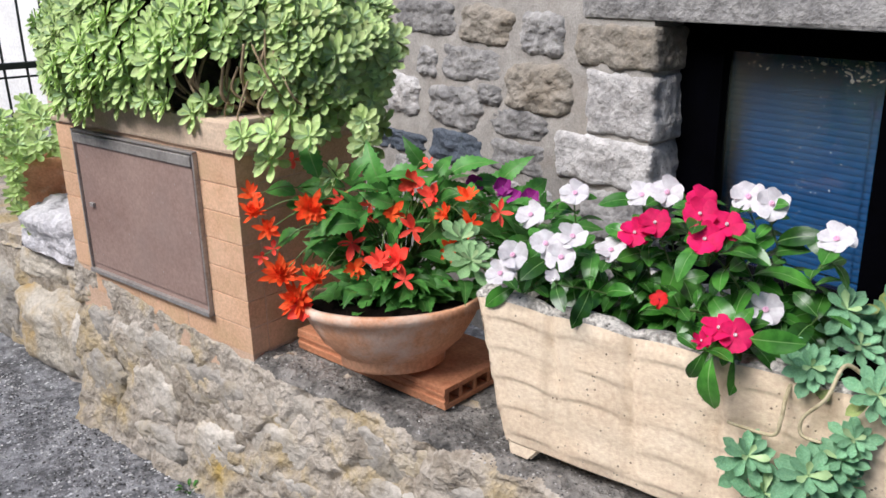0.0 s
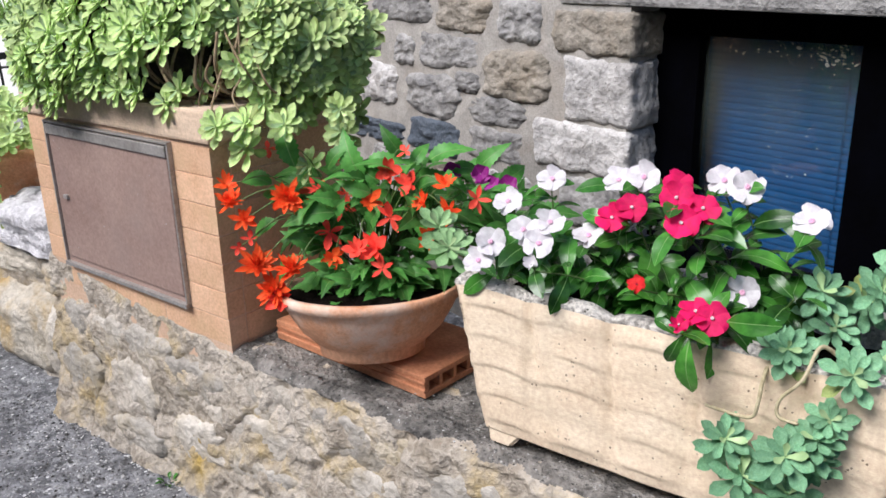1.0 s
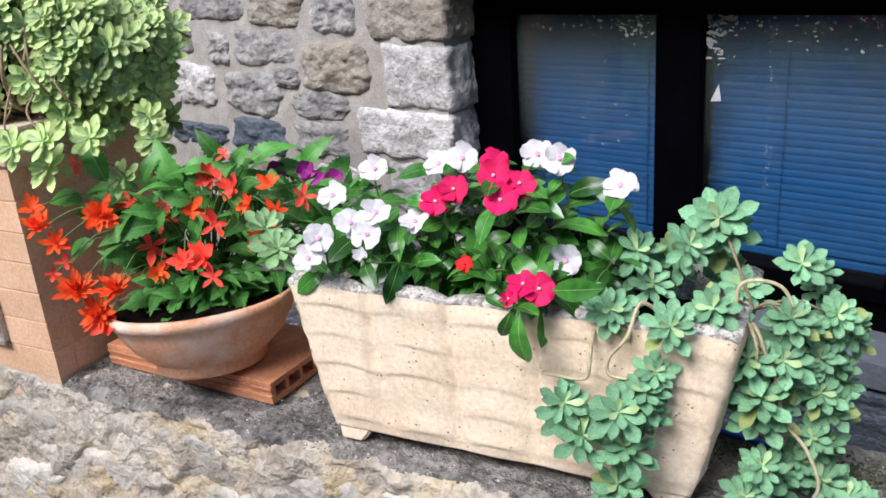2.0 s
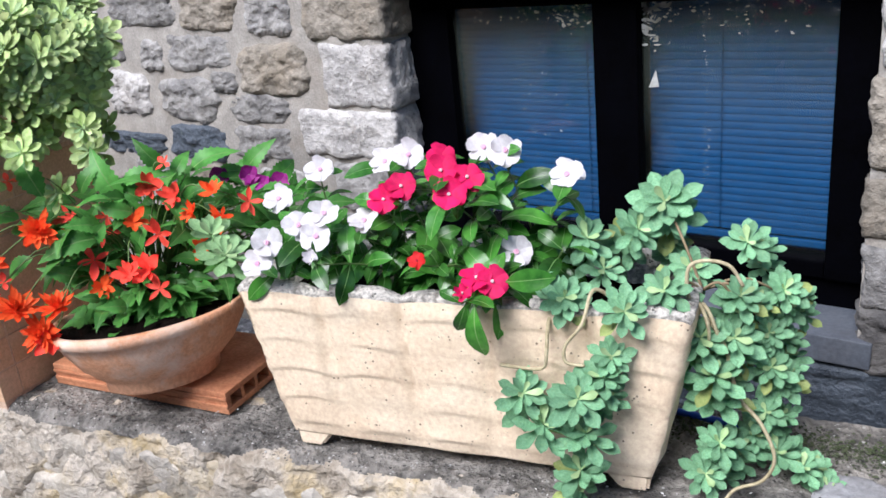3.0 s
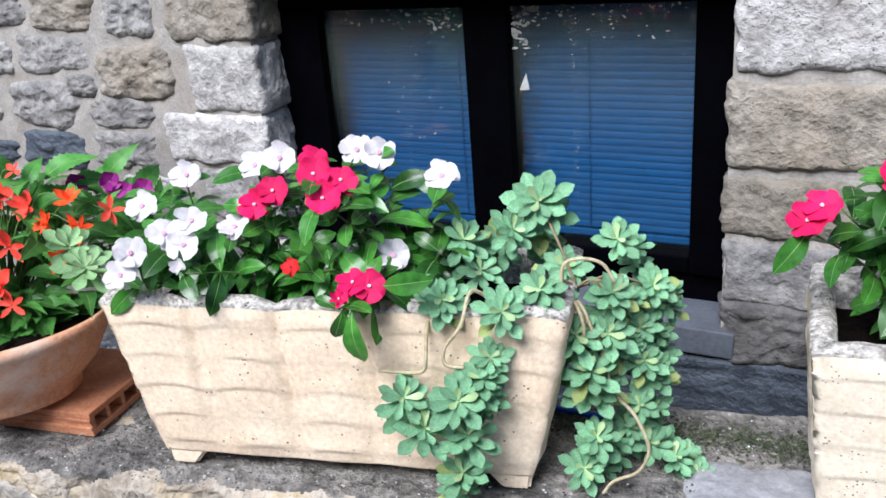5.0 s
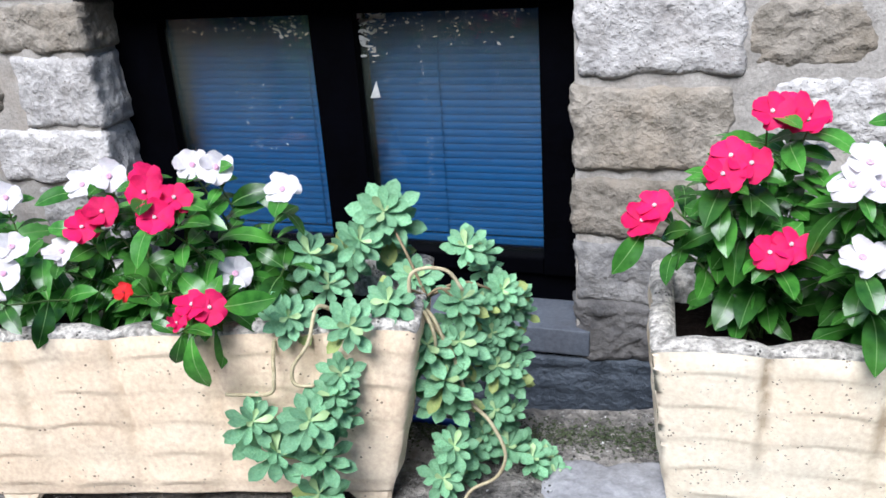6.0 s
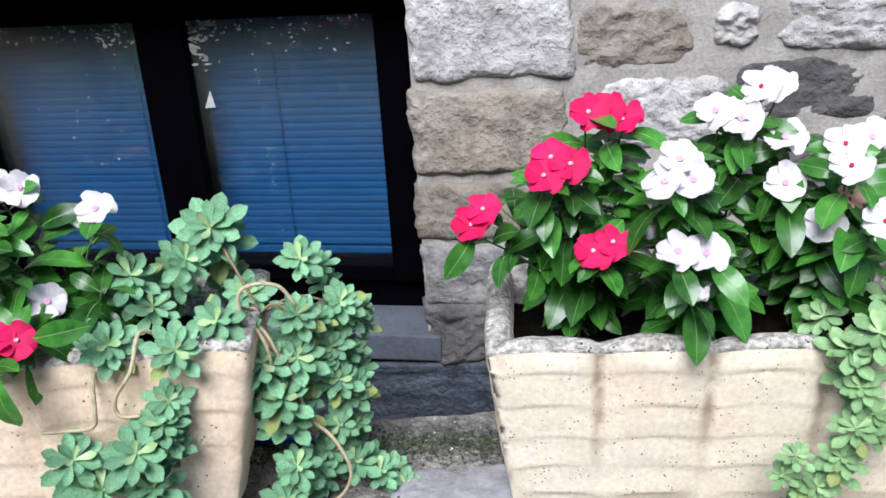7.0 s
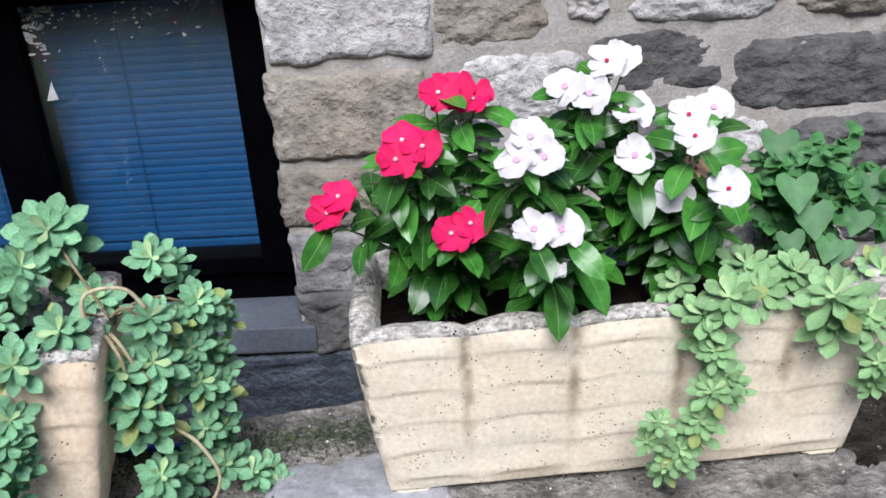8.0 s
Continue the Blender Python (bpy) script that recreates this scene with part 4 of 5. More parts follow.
# ---- background beyond the pillar ----
def build_background():
    bm = box(-5, -0.15, -0.1, 5, 0.15, 4.0, 0.02)
    ob = new("wall_far", finish("wall_far", bm, M_PALE))
    ob.matrix_basis = pose(-8.6, 2.4, 0, 0, 0, 22)
    tagged(ob, "pale rendered wall across the yard in bright light", "wall", kind="structure")
    f = thing("wire_fence", pose(-4.2, 0.3, 0, 0, 0, 90), "dark green welded wire fence with a flat rail", "fence")
    part("rail", box(-0.4, -0.02, 0.905, 2.0, 0.02, 0.935, 0.003), M_WIRE, f)
    part("rail", box(-0.4, -0.006, 0.862, 2.0, 0.006, 0.872, 0.002), M_WIRE, f)
    wire = finish("wire", tube([(0, 0, 0.0), (0.004, 0, 0.5), (-0.003, 0, 1.0), (0.002, 0, 1.7)], 0.006, 6), M_WIRE)
    for k in range(24):
        part("wire", wire, None, f, at=pose(-0.4 + k * 0.1, 0.012, 0))
    part("post", box(-0.45, -0.03, -0.05, -0.39, 0.03, 1.75, 0.004), M_WIRE, f)


build_background()


# ---- plant pieces ----
def blade(length, width, fold=0.25, droop=0.2, n=7, shape=1.0, rib=0.05, name="leaf", mats=None, teeth=0.0, skew=0.0, power=0.72):
    """A leaf along +x with a midrib, folded and drooping; its upper side looks to +z."""
    bm = bmesh.new()
    rows = []
    for i in range(n + 1):
        t = i / n
        w = width / 2 * (math.sin(math.pi * min(1, max(0.0, t)) ** shape)) ** power + 0.0008
        if teeth and 0 < i < n:
            w *= 1 + teeth * (1 if i % 2 else -1)
        x, z = length * t, length * (0.10 * math.sin(math.pi * t) - droop * t * t)
        r = min(w * 0.9, rib * width * (1 - 0.7 * t))
        rows.append([bm.verts.new((x + a * 0.0, y + skew * abs(y) * (1 if y > 0 else -0.6), z + abs(y) * fold)) for a, y in ((-1, -w), (0, -w * 0.55), (0, -r), (0, r), (0, w * 0.55), (1, w))])
    for a, b in zip(rows, rows[1:]):
        for k in range(5):
            f = bm.faces.new((a[k], a[k + 1], b[k + 1], b[k]))
            f.material_index = 1 if k == 2 else 0
    me = bpy.data.meshes.new(name)
    bm.to_mesh(me)
    bm.free()
    me.polygons.foreach_set("use_smooth", [True] * len(me.polygons))
    for m in mats or (M_LEAF, M_RIB):
        me.materials.append(m)
    return me


def orient(p, d, up=(0, 0, 1), scale=1.0, roll=0.0):
    """A pose at p with x along d and z as near up as it can be."""
    x = Vector(d).normalized()
    u = Vector(up)
    y = u.cross(x)
    y = y.normalized() if y.length > 1e-4 else x.orthogonal().normalized()
    z = x.cross(y)
    m = Matrix((x, y, z)).transposed().to_4x4()
    return Matrix.Translation(p) @ m @ pose(0, 0, 0, roll, 0, 0) @ Matrix.Diagonal((scale, scale, scale, 1))


LEAVES = [blade(0.076, 0.034, 0.16, 0.12, 8, 1.4, 0.030, power=0.68), blade(0.068, 0.028, 0.22, 0.28, 8, 1.3, 0.030, power=0.70), blade(0.084, 0.036, 0.12, 0.34, 8, 1.45, 0.030, power=0.68), blade(0.050, 0.023, 0.22, 0.14, 8, 1.3, 0.032, power=0.70)]


def petal_flower(name, radius, petals, mat, eye_mat, wide=0.94, cup=0.15, notch=0.09, seed=1):
    """A flat round flower that looks along +z; petals overlap like a fan."""
    rnd = random.Random(seed)
    bm = bmesh.new()
    for k in range(petals):
        a0 = 2 * math.pi * k / petals + rnd.uniform(-0.08, 0.08)
        R = radius * rnd.uniform(0.92, 1.06)
        curl = rnd.uniform(-0.30, 0.16)
        rows = []
        for i in range(6):
            t = i / 5
            r = 0.06 * R + R * t * 0.96
            w = wide * math.pi / petals * R * (0.22 + 0.78 * math.sin(min(1, t * 1.12) * math.pi * 0.5)) * (1 if t < 0.75 else 1 - ((t - 0.75) / 0.25) ** 2 * 0.42)
            row = []
            for s in (-1, -0.5, 0, 0.5, 1):
                rr = r - abs(s) * 0.10 * R * t - (notch * R if s == 0 and i == 5 else 0)
                z = cup * R * t * t * 0.5 + curl * R * t * t + 0.0058 * t * (s + 1) - 0.05 * R * t * s * s + 0.0010 * (k % 2) + 0.05 * R * t * rnd.uniform(-0.4, 0.4)
                row.append(bm.verts.new((rr * math.cos(a0) - s * w * math.sin(a0), rr * math.sin(a0) + s * w * math.cos(a0), z)))
            rows.append(row)
        for a, b in zip(rows, rows[1:]):
            for s in range(4):
                bm.faces.new((a[s], a[s + 1], b[s + 1], b[s]))
    me = finish(name, bm, mat, True)
    eye = finish("eye", lathe([(radius * (0.17 if eye_mat is M_EYE_PINK else 0.11), 0.0040), (radius * 0.08, 0.0058), (radius * 0.03, 0.0050), (0.0001, 0.003)], 10), eye_mat) if eye_mat else None
    return me, eye


FLOWERS = {
    "w": [petal_flower("flower", 0.0285, 5, M_WHITE, M_EYE_PINK, seed=s) for s in (1, 2, 3)],
    "e": [petal_flower("flower", 0.0285, 5, M_WHITE, M_EYE_RED, seed=s) for s in (4, 5)],
    "r": [petal_flower("flower", 0.0278, 5, M_PINK, M_WHITE, seed=s) for s in (6, 7, 8)],
    "o": [petal_flower("flower", 0.016, 5, M_SCARLET, M_EYE_RED, seed=9)],
    "s": [petal_flower("flower", 0.021, 5, M_SALMON, M_EYE_RED, seed=10)],
    "p": [petal_flower("flower", 0.015, 5, M_PINK, M_WHITE, seed=11)],
    "b": [petal_flower("flower", 0.012, 4, M_WHITE, None, cup=1.6, seed=12)],
}
EYE_POINT = Vector((0.32, 0.3, 1.31))   # where passers-by stand: blooms turn to the open street


def build_bush(base, blooms, label, rnd, extra=12, spread=(0.15, 0.08, 0.16), lean=Vector((0, 0, 0)), size=1.0):
    """A periwinkle: stems from one foot, leaves in pairs, blooms at the tips."""
    base = Vector(base)
    bush = thing("periwinkle", Matrix.Translation(base), label, "flowering plant", "periwinkles in the troughs")
    tips = [(Vector(p), kind) for kind, *p in blooms]
    for k in range(extra):
        a = rnd.uniform(0, 2 * math.pi)
        tips.append((base + lean + Vector((spread[0] * math.cos(a) * rnd.uniform(0.2, 1), spread[1] * math.sin(a) * rnd.uniform(0.2, 1), spread[2] * rnd.uniform(0.35, 1))), ""))
    for tip, kind in tips:
        face = (EYE_POINT - tip).normalized()
        if kind:
            n = (face * 0.75 + Vector((0, 0, 0.55)) + Vector((rnd.uniform(-0.3, 0.3), rnd.uniform(-0.3, 0.2), rnd.uniform(-0.2, 0.3)))).normalized()
            me, eye = rnd.choice(FLOWERS[kind])
            m = n.to_track_quat("Z", "Y").to_matrix().to_4x4() @ pose(0, 0, 0, 0, 0, rnd.uniform(0, 360))
            f = part("flower", me, None, bush, at=Matrix.Translation(tip - base) @ m)
            if eye:
                part("eye", eye, None, f)
            end = tip - n * 0.022
            part("flower_tube", tube([end - base, (tip - n * 0.001) - base], 0.0011, 5), M_STEM, bush)
        else:
            end = tip
        foot = base + Vector((rnd.uniform(-0.03, 0.03), rnd.uniform(-0.02, 0.02), -0.01))
        mid = foot.lerp(end, 0.5) + Vector((0, 0, 0.25 * (end - foot).length)) * 0.5
        pts = curve_points([foot - base, mid - base, end - base], 7)
        part("stem", tube(pts, 0.0023, 5, 0.6), M_STEM, bush, smooth=True)
        # leaves in crossed pairs, dense towards the tip
        steps = max(3, int((end - foot).length / 0.037))
        turn = rnd.uniform(0, 180)
        for s in range(steps):
            t = 1 - s / steps * 0.85
            q = pts[min(len(pts) - 1, int(t * (len(pts) - 1)))]
            d = (end - foot).normalized()
            for side in (0, 180):
                a = radians(turn + side + s * 90 + rnd.uniform(-25, 25))
                o = d.orthogonal().normalized()
                o = (o * math.cos(a) + d.cross(o) * math.sin(a)).normalized()
                up = 0.2 + 0.2 * t + rnd.uniform(-0.6, 0.3)
                way = o + Vector((0, 0, up * (0.55 if t > 0.6 else 0.15))) + face * 0.30
                part("leaf", rnd.choice(LEAVES), None, bush, at=orient(q, way, Vector((0, 0, 1)) + face * 0.7, size * rnd.uniform(0.6, 1.15) * (0.8 if s == 0 else 1), rnd.uniform(-35, 35)))
    return bush


def split_blooms(blooms, bases):
    out = [[] for _ in bases]
    for b in blooms:
        k = min(range(len(bases)), key=lambda i: abs(bases[i][0] - b[1]))
        out[k].append(b)
    return out


TROUGH_ONE_BLOOMS = [
    ("w", -0.800, 1.305, 0.926), ("w", -0.840, 1.233, 0.889), ("w", -0.757, 1.192, 0.863),
    ("w", -0.722, 1.222, 0.878), ("w", -0.718, 1.192, 0.848), ("w", -0.807, 1.159, 0.836),
    ("w", -0.813, 1.136, 0.804), ("b", -0.699, 1.156, 0.823), ("w", -0.664, 1.257, 0.860),
    ("w", -0.671, 1.338, 0.942), ("w", -0.627, 1.350, 0.954), ("r", -0.603, 1.294, 0.916),
    ("r", -0.624, 1.268, 0.899),
]
TROUGH_ONE_BLOOMS += [
    ("r", -0.505, 1.278, 0.956), ("r", -0.463, 1.289, 0.945), ("r", -0.476, 1.254, 0.927),
    ("r", -0.549, 1.339, 0.957), ("o", -0.513, 1.204, 0.829), ("r", -0.420, 1.228, 0.805),
    ("r", -0.395, 1.234, 0.801), ("p", -0.426, 1.195, 0.791), ("w", -0.493, 1.384, 0.967),
    ("w", -0.452, 1.385, 0.964), ("w", -0.339, 1.383, 0.933),
    ("w", -0.405, 1.324, 0.815),
]
rnd = random.Random(11)
bases = [tuple(T1 @ Vector((x, 0.13, 0.27))) for x in (-0.27, -0.07, 0.12)]
labels = ("white periwinkle with pink eyes and glossy leaves", "crimson and white periwinkle with glossy dark leaves", "pink and white periwinkle drooping over the trough rim")
bushes = [build_bush(base, blooms, text, rnd, 8, (0.14, 0.10, 0.15), Vector((0, -0.02, 0))) for base, blooms, text in zip(bases, split_blooms(TROUGH_ONE_BLOOMS, bases), labels)]
# broad leaves drooping over the rim under the pink bloom
for p, d, size, roll in (((-0.405, 1.196, 0.775), (0.10, -0.22, -1.0), 1.0, 8), ((-0.425, 1.200, 0.772), (-0.22, -0.25, -0.85), 0.6, -20), ((-0.370, 1.235, 0.805), (0.8, -0.2, 0.25), 0.95, 0)):
    q = Vector(p) - Vector(bases[2])
    part("leaf", LEAVES[2], None, bushes[2], at=orient(q, d, (0.25, -1.0, 0.35), size, roll))
    part("stem", tube(curve_points([q, q * 0.6 + Vector((0, 0, 0.03)), (0, 0, 0.01)], 5), 0.0018, 5), M_STEM, bushes[2], smooth=True)

TROUGH_TWO_BLOOMS = [
    ("r", 0.347, 1.449, 1.043), ("r", 0.391, 1.453, 1.031), ("r", 0.370, 1.461, 1.043),
    ("r", 0.292, 1.383, 0.977), ("r", 0.326, 1.397, 0.988), ("r", 0.301, 1.404, 0.996),
    ("r", 0.204, 1.455, 0.907), ("r", 0.188, 1.444, 0.888), ("r", 0.355, 1.389, 0.873),
    ("r", 0.380, 1.402, 0.880), ("w", 0.442, 1.377, 0.971), ("w", 0.475, 1.381, 0.972),
    ("w", 0.460, 1.399, 0.993), ("w", 0.460, 1.369, 0.881), ("w", 0.496, 1.373, 0.878),
]
TROUGH_TWO_BLOOMS += [
    ("b", 0.487, 1.362, 0.822), ("w", 0.546, 1.488, 1.022), ("e", 0.571, 1.510, 1.058),
    ("e", 0.593, 1.522, 1.059), ("w", 0.515, 1.505, 1.029), ("w", 0.603, 1.493, 0.994),
    ("w", 0.603, 1.473, 0.939), ("e", 0.671, 1.469, 0.991), ("e", 0.673, 1.440, 0.970),
    ("e", 0.710, 1.403, 0.910), ("s", 0.683, 1.461, 0.918), ("w", 0.654, 1.458, 0.886),
    ("w", 0.720, 1.524, 0.985), ("w", 0.399, 1.494, 0.967),
]
bases = [tuple(T2 @ Vector((x, 0.11, 0.25))) for x in (-0.24, -0.07, 0.10)]
labels = ("crimson periwinkle bush with glossy green leaves", "white periwinkle bush with pale pink eyes", "white periwinkle bush with small red eyes")
for base, blooms, text in zip(bases, split_blooms(TROUGH_TWO_BLOOMS, bases), labels):
    build_bush(base, blooms, text, rnd, 7, (0.14, 0.10, 0.26), Vector((0, -0.01, 0)))


# ---- succulents ----
def spoon(bm, x, y, z, base, L, W, idx):
    """One fleshy spoon-shaped leaf from base along x: a hollowed upper side over a rounded back."""
    upper, lower = [], []
    for s, w in ((0.03, 0.26), (0.28, 0.42), (0.55, 0.80), (0.76, 1.0), (0.91, 0.74)):
        c = base + x * (L * s) + z * (0.10 * L * s * s)
        upper.append([bm.verts.new(c + y * (W / 2 * w * q) + z * (0.16 * W * w * q * q)) for q in (-1, -0.5, 0, 0.5, 1)])
        lower.append([bm.verts.new(c + y * (W / 2 * w * q) + z * (0.16 * W * w * q * q - 0.09 * W * (1 - q * q))) for q in (-1, 0, 1)])
    for rings in (upper, lower):
        tip = bm.verts.new(base + x * L * 1.06 + z * 0.12 * L)
        for p, q in zip(rings, rings[1:]):
            for j in range(len(p) - 1):
                bm.faces.new((p[j], p[j + 1], q[j + 1], q[j])).material_index = idx
        for j in range(len(rings[-1]) - 1):
            bm.faces.new((rings[-1][j], rings[-1][j + 1], tip)).material_index = idx


def whorl(radius, leaves, seed, flat=0.5):
    """For each leaf of a rosette: its frame, base, length and share of the way out."""
    rnd = random.Random(seed)
    for k in range(leaves):
        t = (k + 0.5) / leaves
        a = k * 2.39996 + rnd.uniform(-0.15, 0.15)
        tilt = radians(60 - 62 * t ** 0.45 * (0.55 + flat)) + rnd.uniform(-0.12, 0.12)
        L = radius * (0.36 + 0.64 * t ** 0.6) * rnd.uniform(0.88, 1.1)
        x = Vector((math.cos(a) * math.cos(tilt), math.sin(a) * math.cos(tilt), math.sin(tilt)))
        y = Vector((-math.sin(a), math.cos(a), 0))
        yield x, y, x.cross(y), Vector((0, 0, -0.32 * radius * t)), L, L * rnd.uniform(0.40, 0.48), t


def rosette_mesh(name, radius, leaves, mats, seed, inner=1.0):
    """A rosette that opens along +z; inner: the share of its leaves that this mesh holds."""
    bm = bmesh.new()
    for x, y, z, base, L, W, t in whorl(radius, leaves, seed):
        if t <= inner:
            spoon(bm, x, y, z, base, L, W, 1 if t < 0.22 else (2 if t > 0.97 else 0))
    return finish(name, bm, mats, True)


M_SEDUM_MID = material("fresh_succulent_leaf", (0.21, 0.39, 0.16), (0.33, 0.52, 0.25), 10, 0.6, 0.1, 40, stain=(0.30, 0.46, 0.16), stain_scale=12, stain_amount=0.5, vary=0.2, translucent=0.15, specular=0.3)
M_SEDUM_OLD = material("yellowed_succulent_leaf", (0.26, 0.35, 0.10), (0.38, 0.44, 0.15), 10, 0.6, 0.1, 40, vary=0.2, translucent=0.15)
ROSETTE_R = 0.052
SETS = {"grey": [M_SEDUM, M_SEDUM_TIP, M_SEDUM_OLD], "leafy": [M_SEDUM_MID, M_SEDUM_TIP, M_SEDUM_OLD], "sun": [M_SEDUM_SUN, M_SEDUM_TIP, M_SEDUM_OLD]}
BUDS = {key: [(n, s, rosette_mesh("rosette", ROSETTE_R, n, mats, s, 0.16)) for n, s in ((18, 1), (21, 2), (16, 3))] for key, mats in SETS.items()}
ROSETTES_SUN = [rosette_mesh("rosette", ROSETTE_R, n, SETS["sun"], s) for n, s in ((22, 5), (25, 6), (19, 7))]


def spoon_mesh(mat):
    bm = bmesh.new()
    spoon(bm, Vector((1, 0, 0)), Vector((0, 1, 0)), Vector((0, 0, 1)), Vector((0, 0, 0)), 1.0, 0.5, 0)
    return finish("leaf", bm, mat, True)


SPOONS = {key: [spoon_mesh(m) for m in mats] for key, mats in SETS.items()}


def build_rosette(plant, at, key, rnd):
    """A rosette with its outer leaves each on its own."""
    n, seed, bud = rnd.choice(BUDS[key])
    r = part("rosette", bud, None, plant, at=at)
    for x, y, z, base, L, W, t in whorl(ROSETTE_R, n, seed):
        if t > 0.16:
            m = Matrix((x * L, y * W * 2, z * L * 0.9)).transposed().to_4x4()
            part("leaf", SPOONS[key][2 if t > 0.97 else 0], None, r, at=Matrix.Translation(base) @ m)


def build_succulent(base, rows, label, rnd, feet, loops=(), keys=("grey",), whorls=0.7, stalks=0.3):
    base = Vector(base)
    plant = thing("succulent", Matrix.Translation(base), label, "succulent", "trailing succulents")
    for size, *p in rows:
        p = Vector(p)
        face = (EYE_POINT - p).normalized()
        n = (face * 0.9 + Vector((0, 0, 0.65)) + Vector((rnd.uniform(-0.35, 0.35), rnd.uniform(-0.35, 0.25), rnd.uniform(-0.2, 0.2)))).normalized()
        m = n.to_track_quat("Z", "Y").to_matrix().to_4x4() @ pose(0, 0, 0, 0, 0, rnd.uniform(0, 360))
        s = size * rnd.uniform(0.9, 1.08)
        key = rnd.choice(keys)
        at = Matrix.Translation(p - base) @ m @ Matrix.Diagonal((s, s, s, 1))
        build_rosette(plant, at, key, rnd)
        # another whorl further down the same stalk
        if rnd.random() < whorls:
            q = p - n * 0.030 + Vector((rnd.uniform(-0.012, 0.012), rnd.uniform(0, 0.012), -0.014))
            build_rosette(plant, Matrix.Translation(q - base) @ m @ pose(0, 0, 0, 0, 0, 50) @ Matrix.Diagonal((s, s, s, 1)), key, rnd)
        foot = min((Vector(f) for f in feet), key=lambda f: (f - p).length)
        if rnd.random() < stalks and (foot - p).length < 0.19:
            mid = foot.lerp(p, 0.5) + Vector((0, -0.01, 0.35 * max(0.0, foot.z - p.z) + 0.02))
            part("stalk", tube(curve_points([foot - base, mid - base, p - n * 0.02 - base], 6), 0.0026, 5, 0.8), M_TWIG, plant, smooth=True)
    for loop in loops:
        part("bare_stalk", tube(curve_points([Vector(p) - base for p in loop], 7), 0.0034, 6, 0.8), M_BARE, plant, "bare pale woody stalk", True)
    return plant


SUCCULENT_ONE = [
    (1.1, -0.213, 1.467, 0.877), (0.9, -0.104, 1.537, 0.798), (0.9, -0.245, 1.438, 0.836),
    (0.9, -0.316, 1.399, 0.826), (0.8, -0.282, 1.387, 0.782), (0.9, -0.300, 1.285, 0.771),
    (1, -0.204, 1.289, 0.764), (0.9, -0.168, 1.350, 0.779), (0.8, -0.082, 1.439, 0.749),
    (0.8, -0.037, 1.513, 0.735), (1, -0.125, 1.387, 0.692), (0.9, -0.083, 1.418, 0.686),
    (1, -0.101, 1.382, 0.636), (0.8, -0.040, 1.470, 0.619), (0.8, -0.051, 1.488, 0.669),
    (0.7, -0.221, 1.279, 0.690), (0.8, -0.230, 1.266, 0.661), (1.1, -0.309, 1.215, 0.584),
]
SUCCULENT_ONE += [
    (1, -0.255, 1.229, 0.636), (1, -0.250, 1.241, 0.570), (0.9, -0.262, 1.238, 0.501),
    (0.9, -0.342, 1.217, 0.630), (0.7, -0.228, 1.262, 0.640),
    (0.9, -0.089, 1.375, 0.521), (0.8, -0.106, 1.361, 0.466), (0.9, -0.023, 1.454, 0.476),
    (0.8, 0.015, 1.464, 0.454), (0.8, 0.053, 1.474, 0.422), (0.7, -0.057, 1.446, 0.504),
    (0.7, -0.220, 1.507, 0.795), (0.8, -0.165, 1.459, 0.771), (0.8, -0.303, 1.465, 0.789),
    (0.7, -0.041, 1.450, 0.548),
]
SUCCULENT_SPRIG = [
    (0.75, -1.006, 1.200, 0.812), (0.75, -0.958, 1.213, 0.836), (0.75, -0.944, 1.175, 0.790),
    (0.75, -0.958, 1.233, 0.834),
]
SUCCULENT_ONE += [(0.85 * size, x + 0.012, y + 0.05, z - 0.03) for size, x, y, z in SUCCULENT_ONE if x > -0.13 and z > 0.44]
feet = [tuple(T1 @ Vector((x, 0.12, 0.29))) for x in (0.18, 0.26, 0.33)] + [tuple(T1 @ Vector((0.40, 0.1, 0.325)))]
loops = [
    [(-0.141, 1.39, 0.74), (-0.141, 1.372, 0.781), (-0.137, 1.373, 0.813), (-0.114, 1.379, 0.823), (-0.083, 1.387, 0.816), (-0.064, 1.392, 0.785)],
    [(-0.14, 1.40, 0.745), (-0.096, 1.405, 0.68), (-0.071, 1.40, 0.598), (-0.035, 1.399, 0.558), (-0.011, 1.395, 0.505), (-0.026, 1.391, 0.461), (-0.061, 1.372, 0.445), (-0.075, 1.36, 0.426)],
    [(-0.244, 1.335, 0.76), (-0.264, 1.309, 0.778), (-0.265, 1.272, 0.739), (-0.29, 1.262, 0.701), (-0.289, 1.260, 0.674), (-0.26, 1.264, 0.672)],
    [(-0.327, 1.290, 0.745), (-0.32, 1.262, 0.72), (-0.317, 1.250, 0.689), (-0.325, 1.248, 0.661), (-0.366, 1.240, 0.657), (-0.393, 1.232, 0.659)],
    [(-0.15, 1.42, 0.745), (-0.12, 1.40, 0.735), (-0.105, 1.40, 0.70), (-0.10, 1.41, 0.66)],
    [(-0.16, 1.41, 0.748), (-0.128, 1.39, 0.745), (-0.112, 1.385, 0.71), (-0.118, 1.40, 0.66)],
]
build_succulent(T1 @ Vector((0.3, 0.1, 0.27)), SUCCULENT_ONE, "grey-green trailing succulent spilling over the trough end", rnd, feet, loops)
build_succulent(T1 @ Vector((-0.37, 0.06, 0.27)), [(1.35 * row[0], *row[1:]) for row in SUCCULENT_SPRIG[::2]], "small pale green succulent sprig at the trough corner", rnd, [tuple(T1 @ Vector((-0.34, 0.08, 0.28)))], (), ("leafy",), 0.0, 1.0)
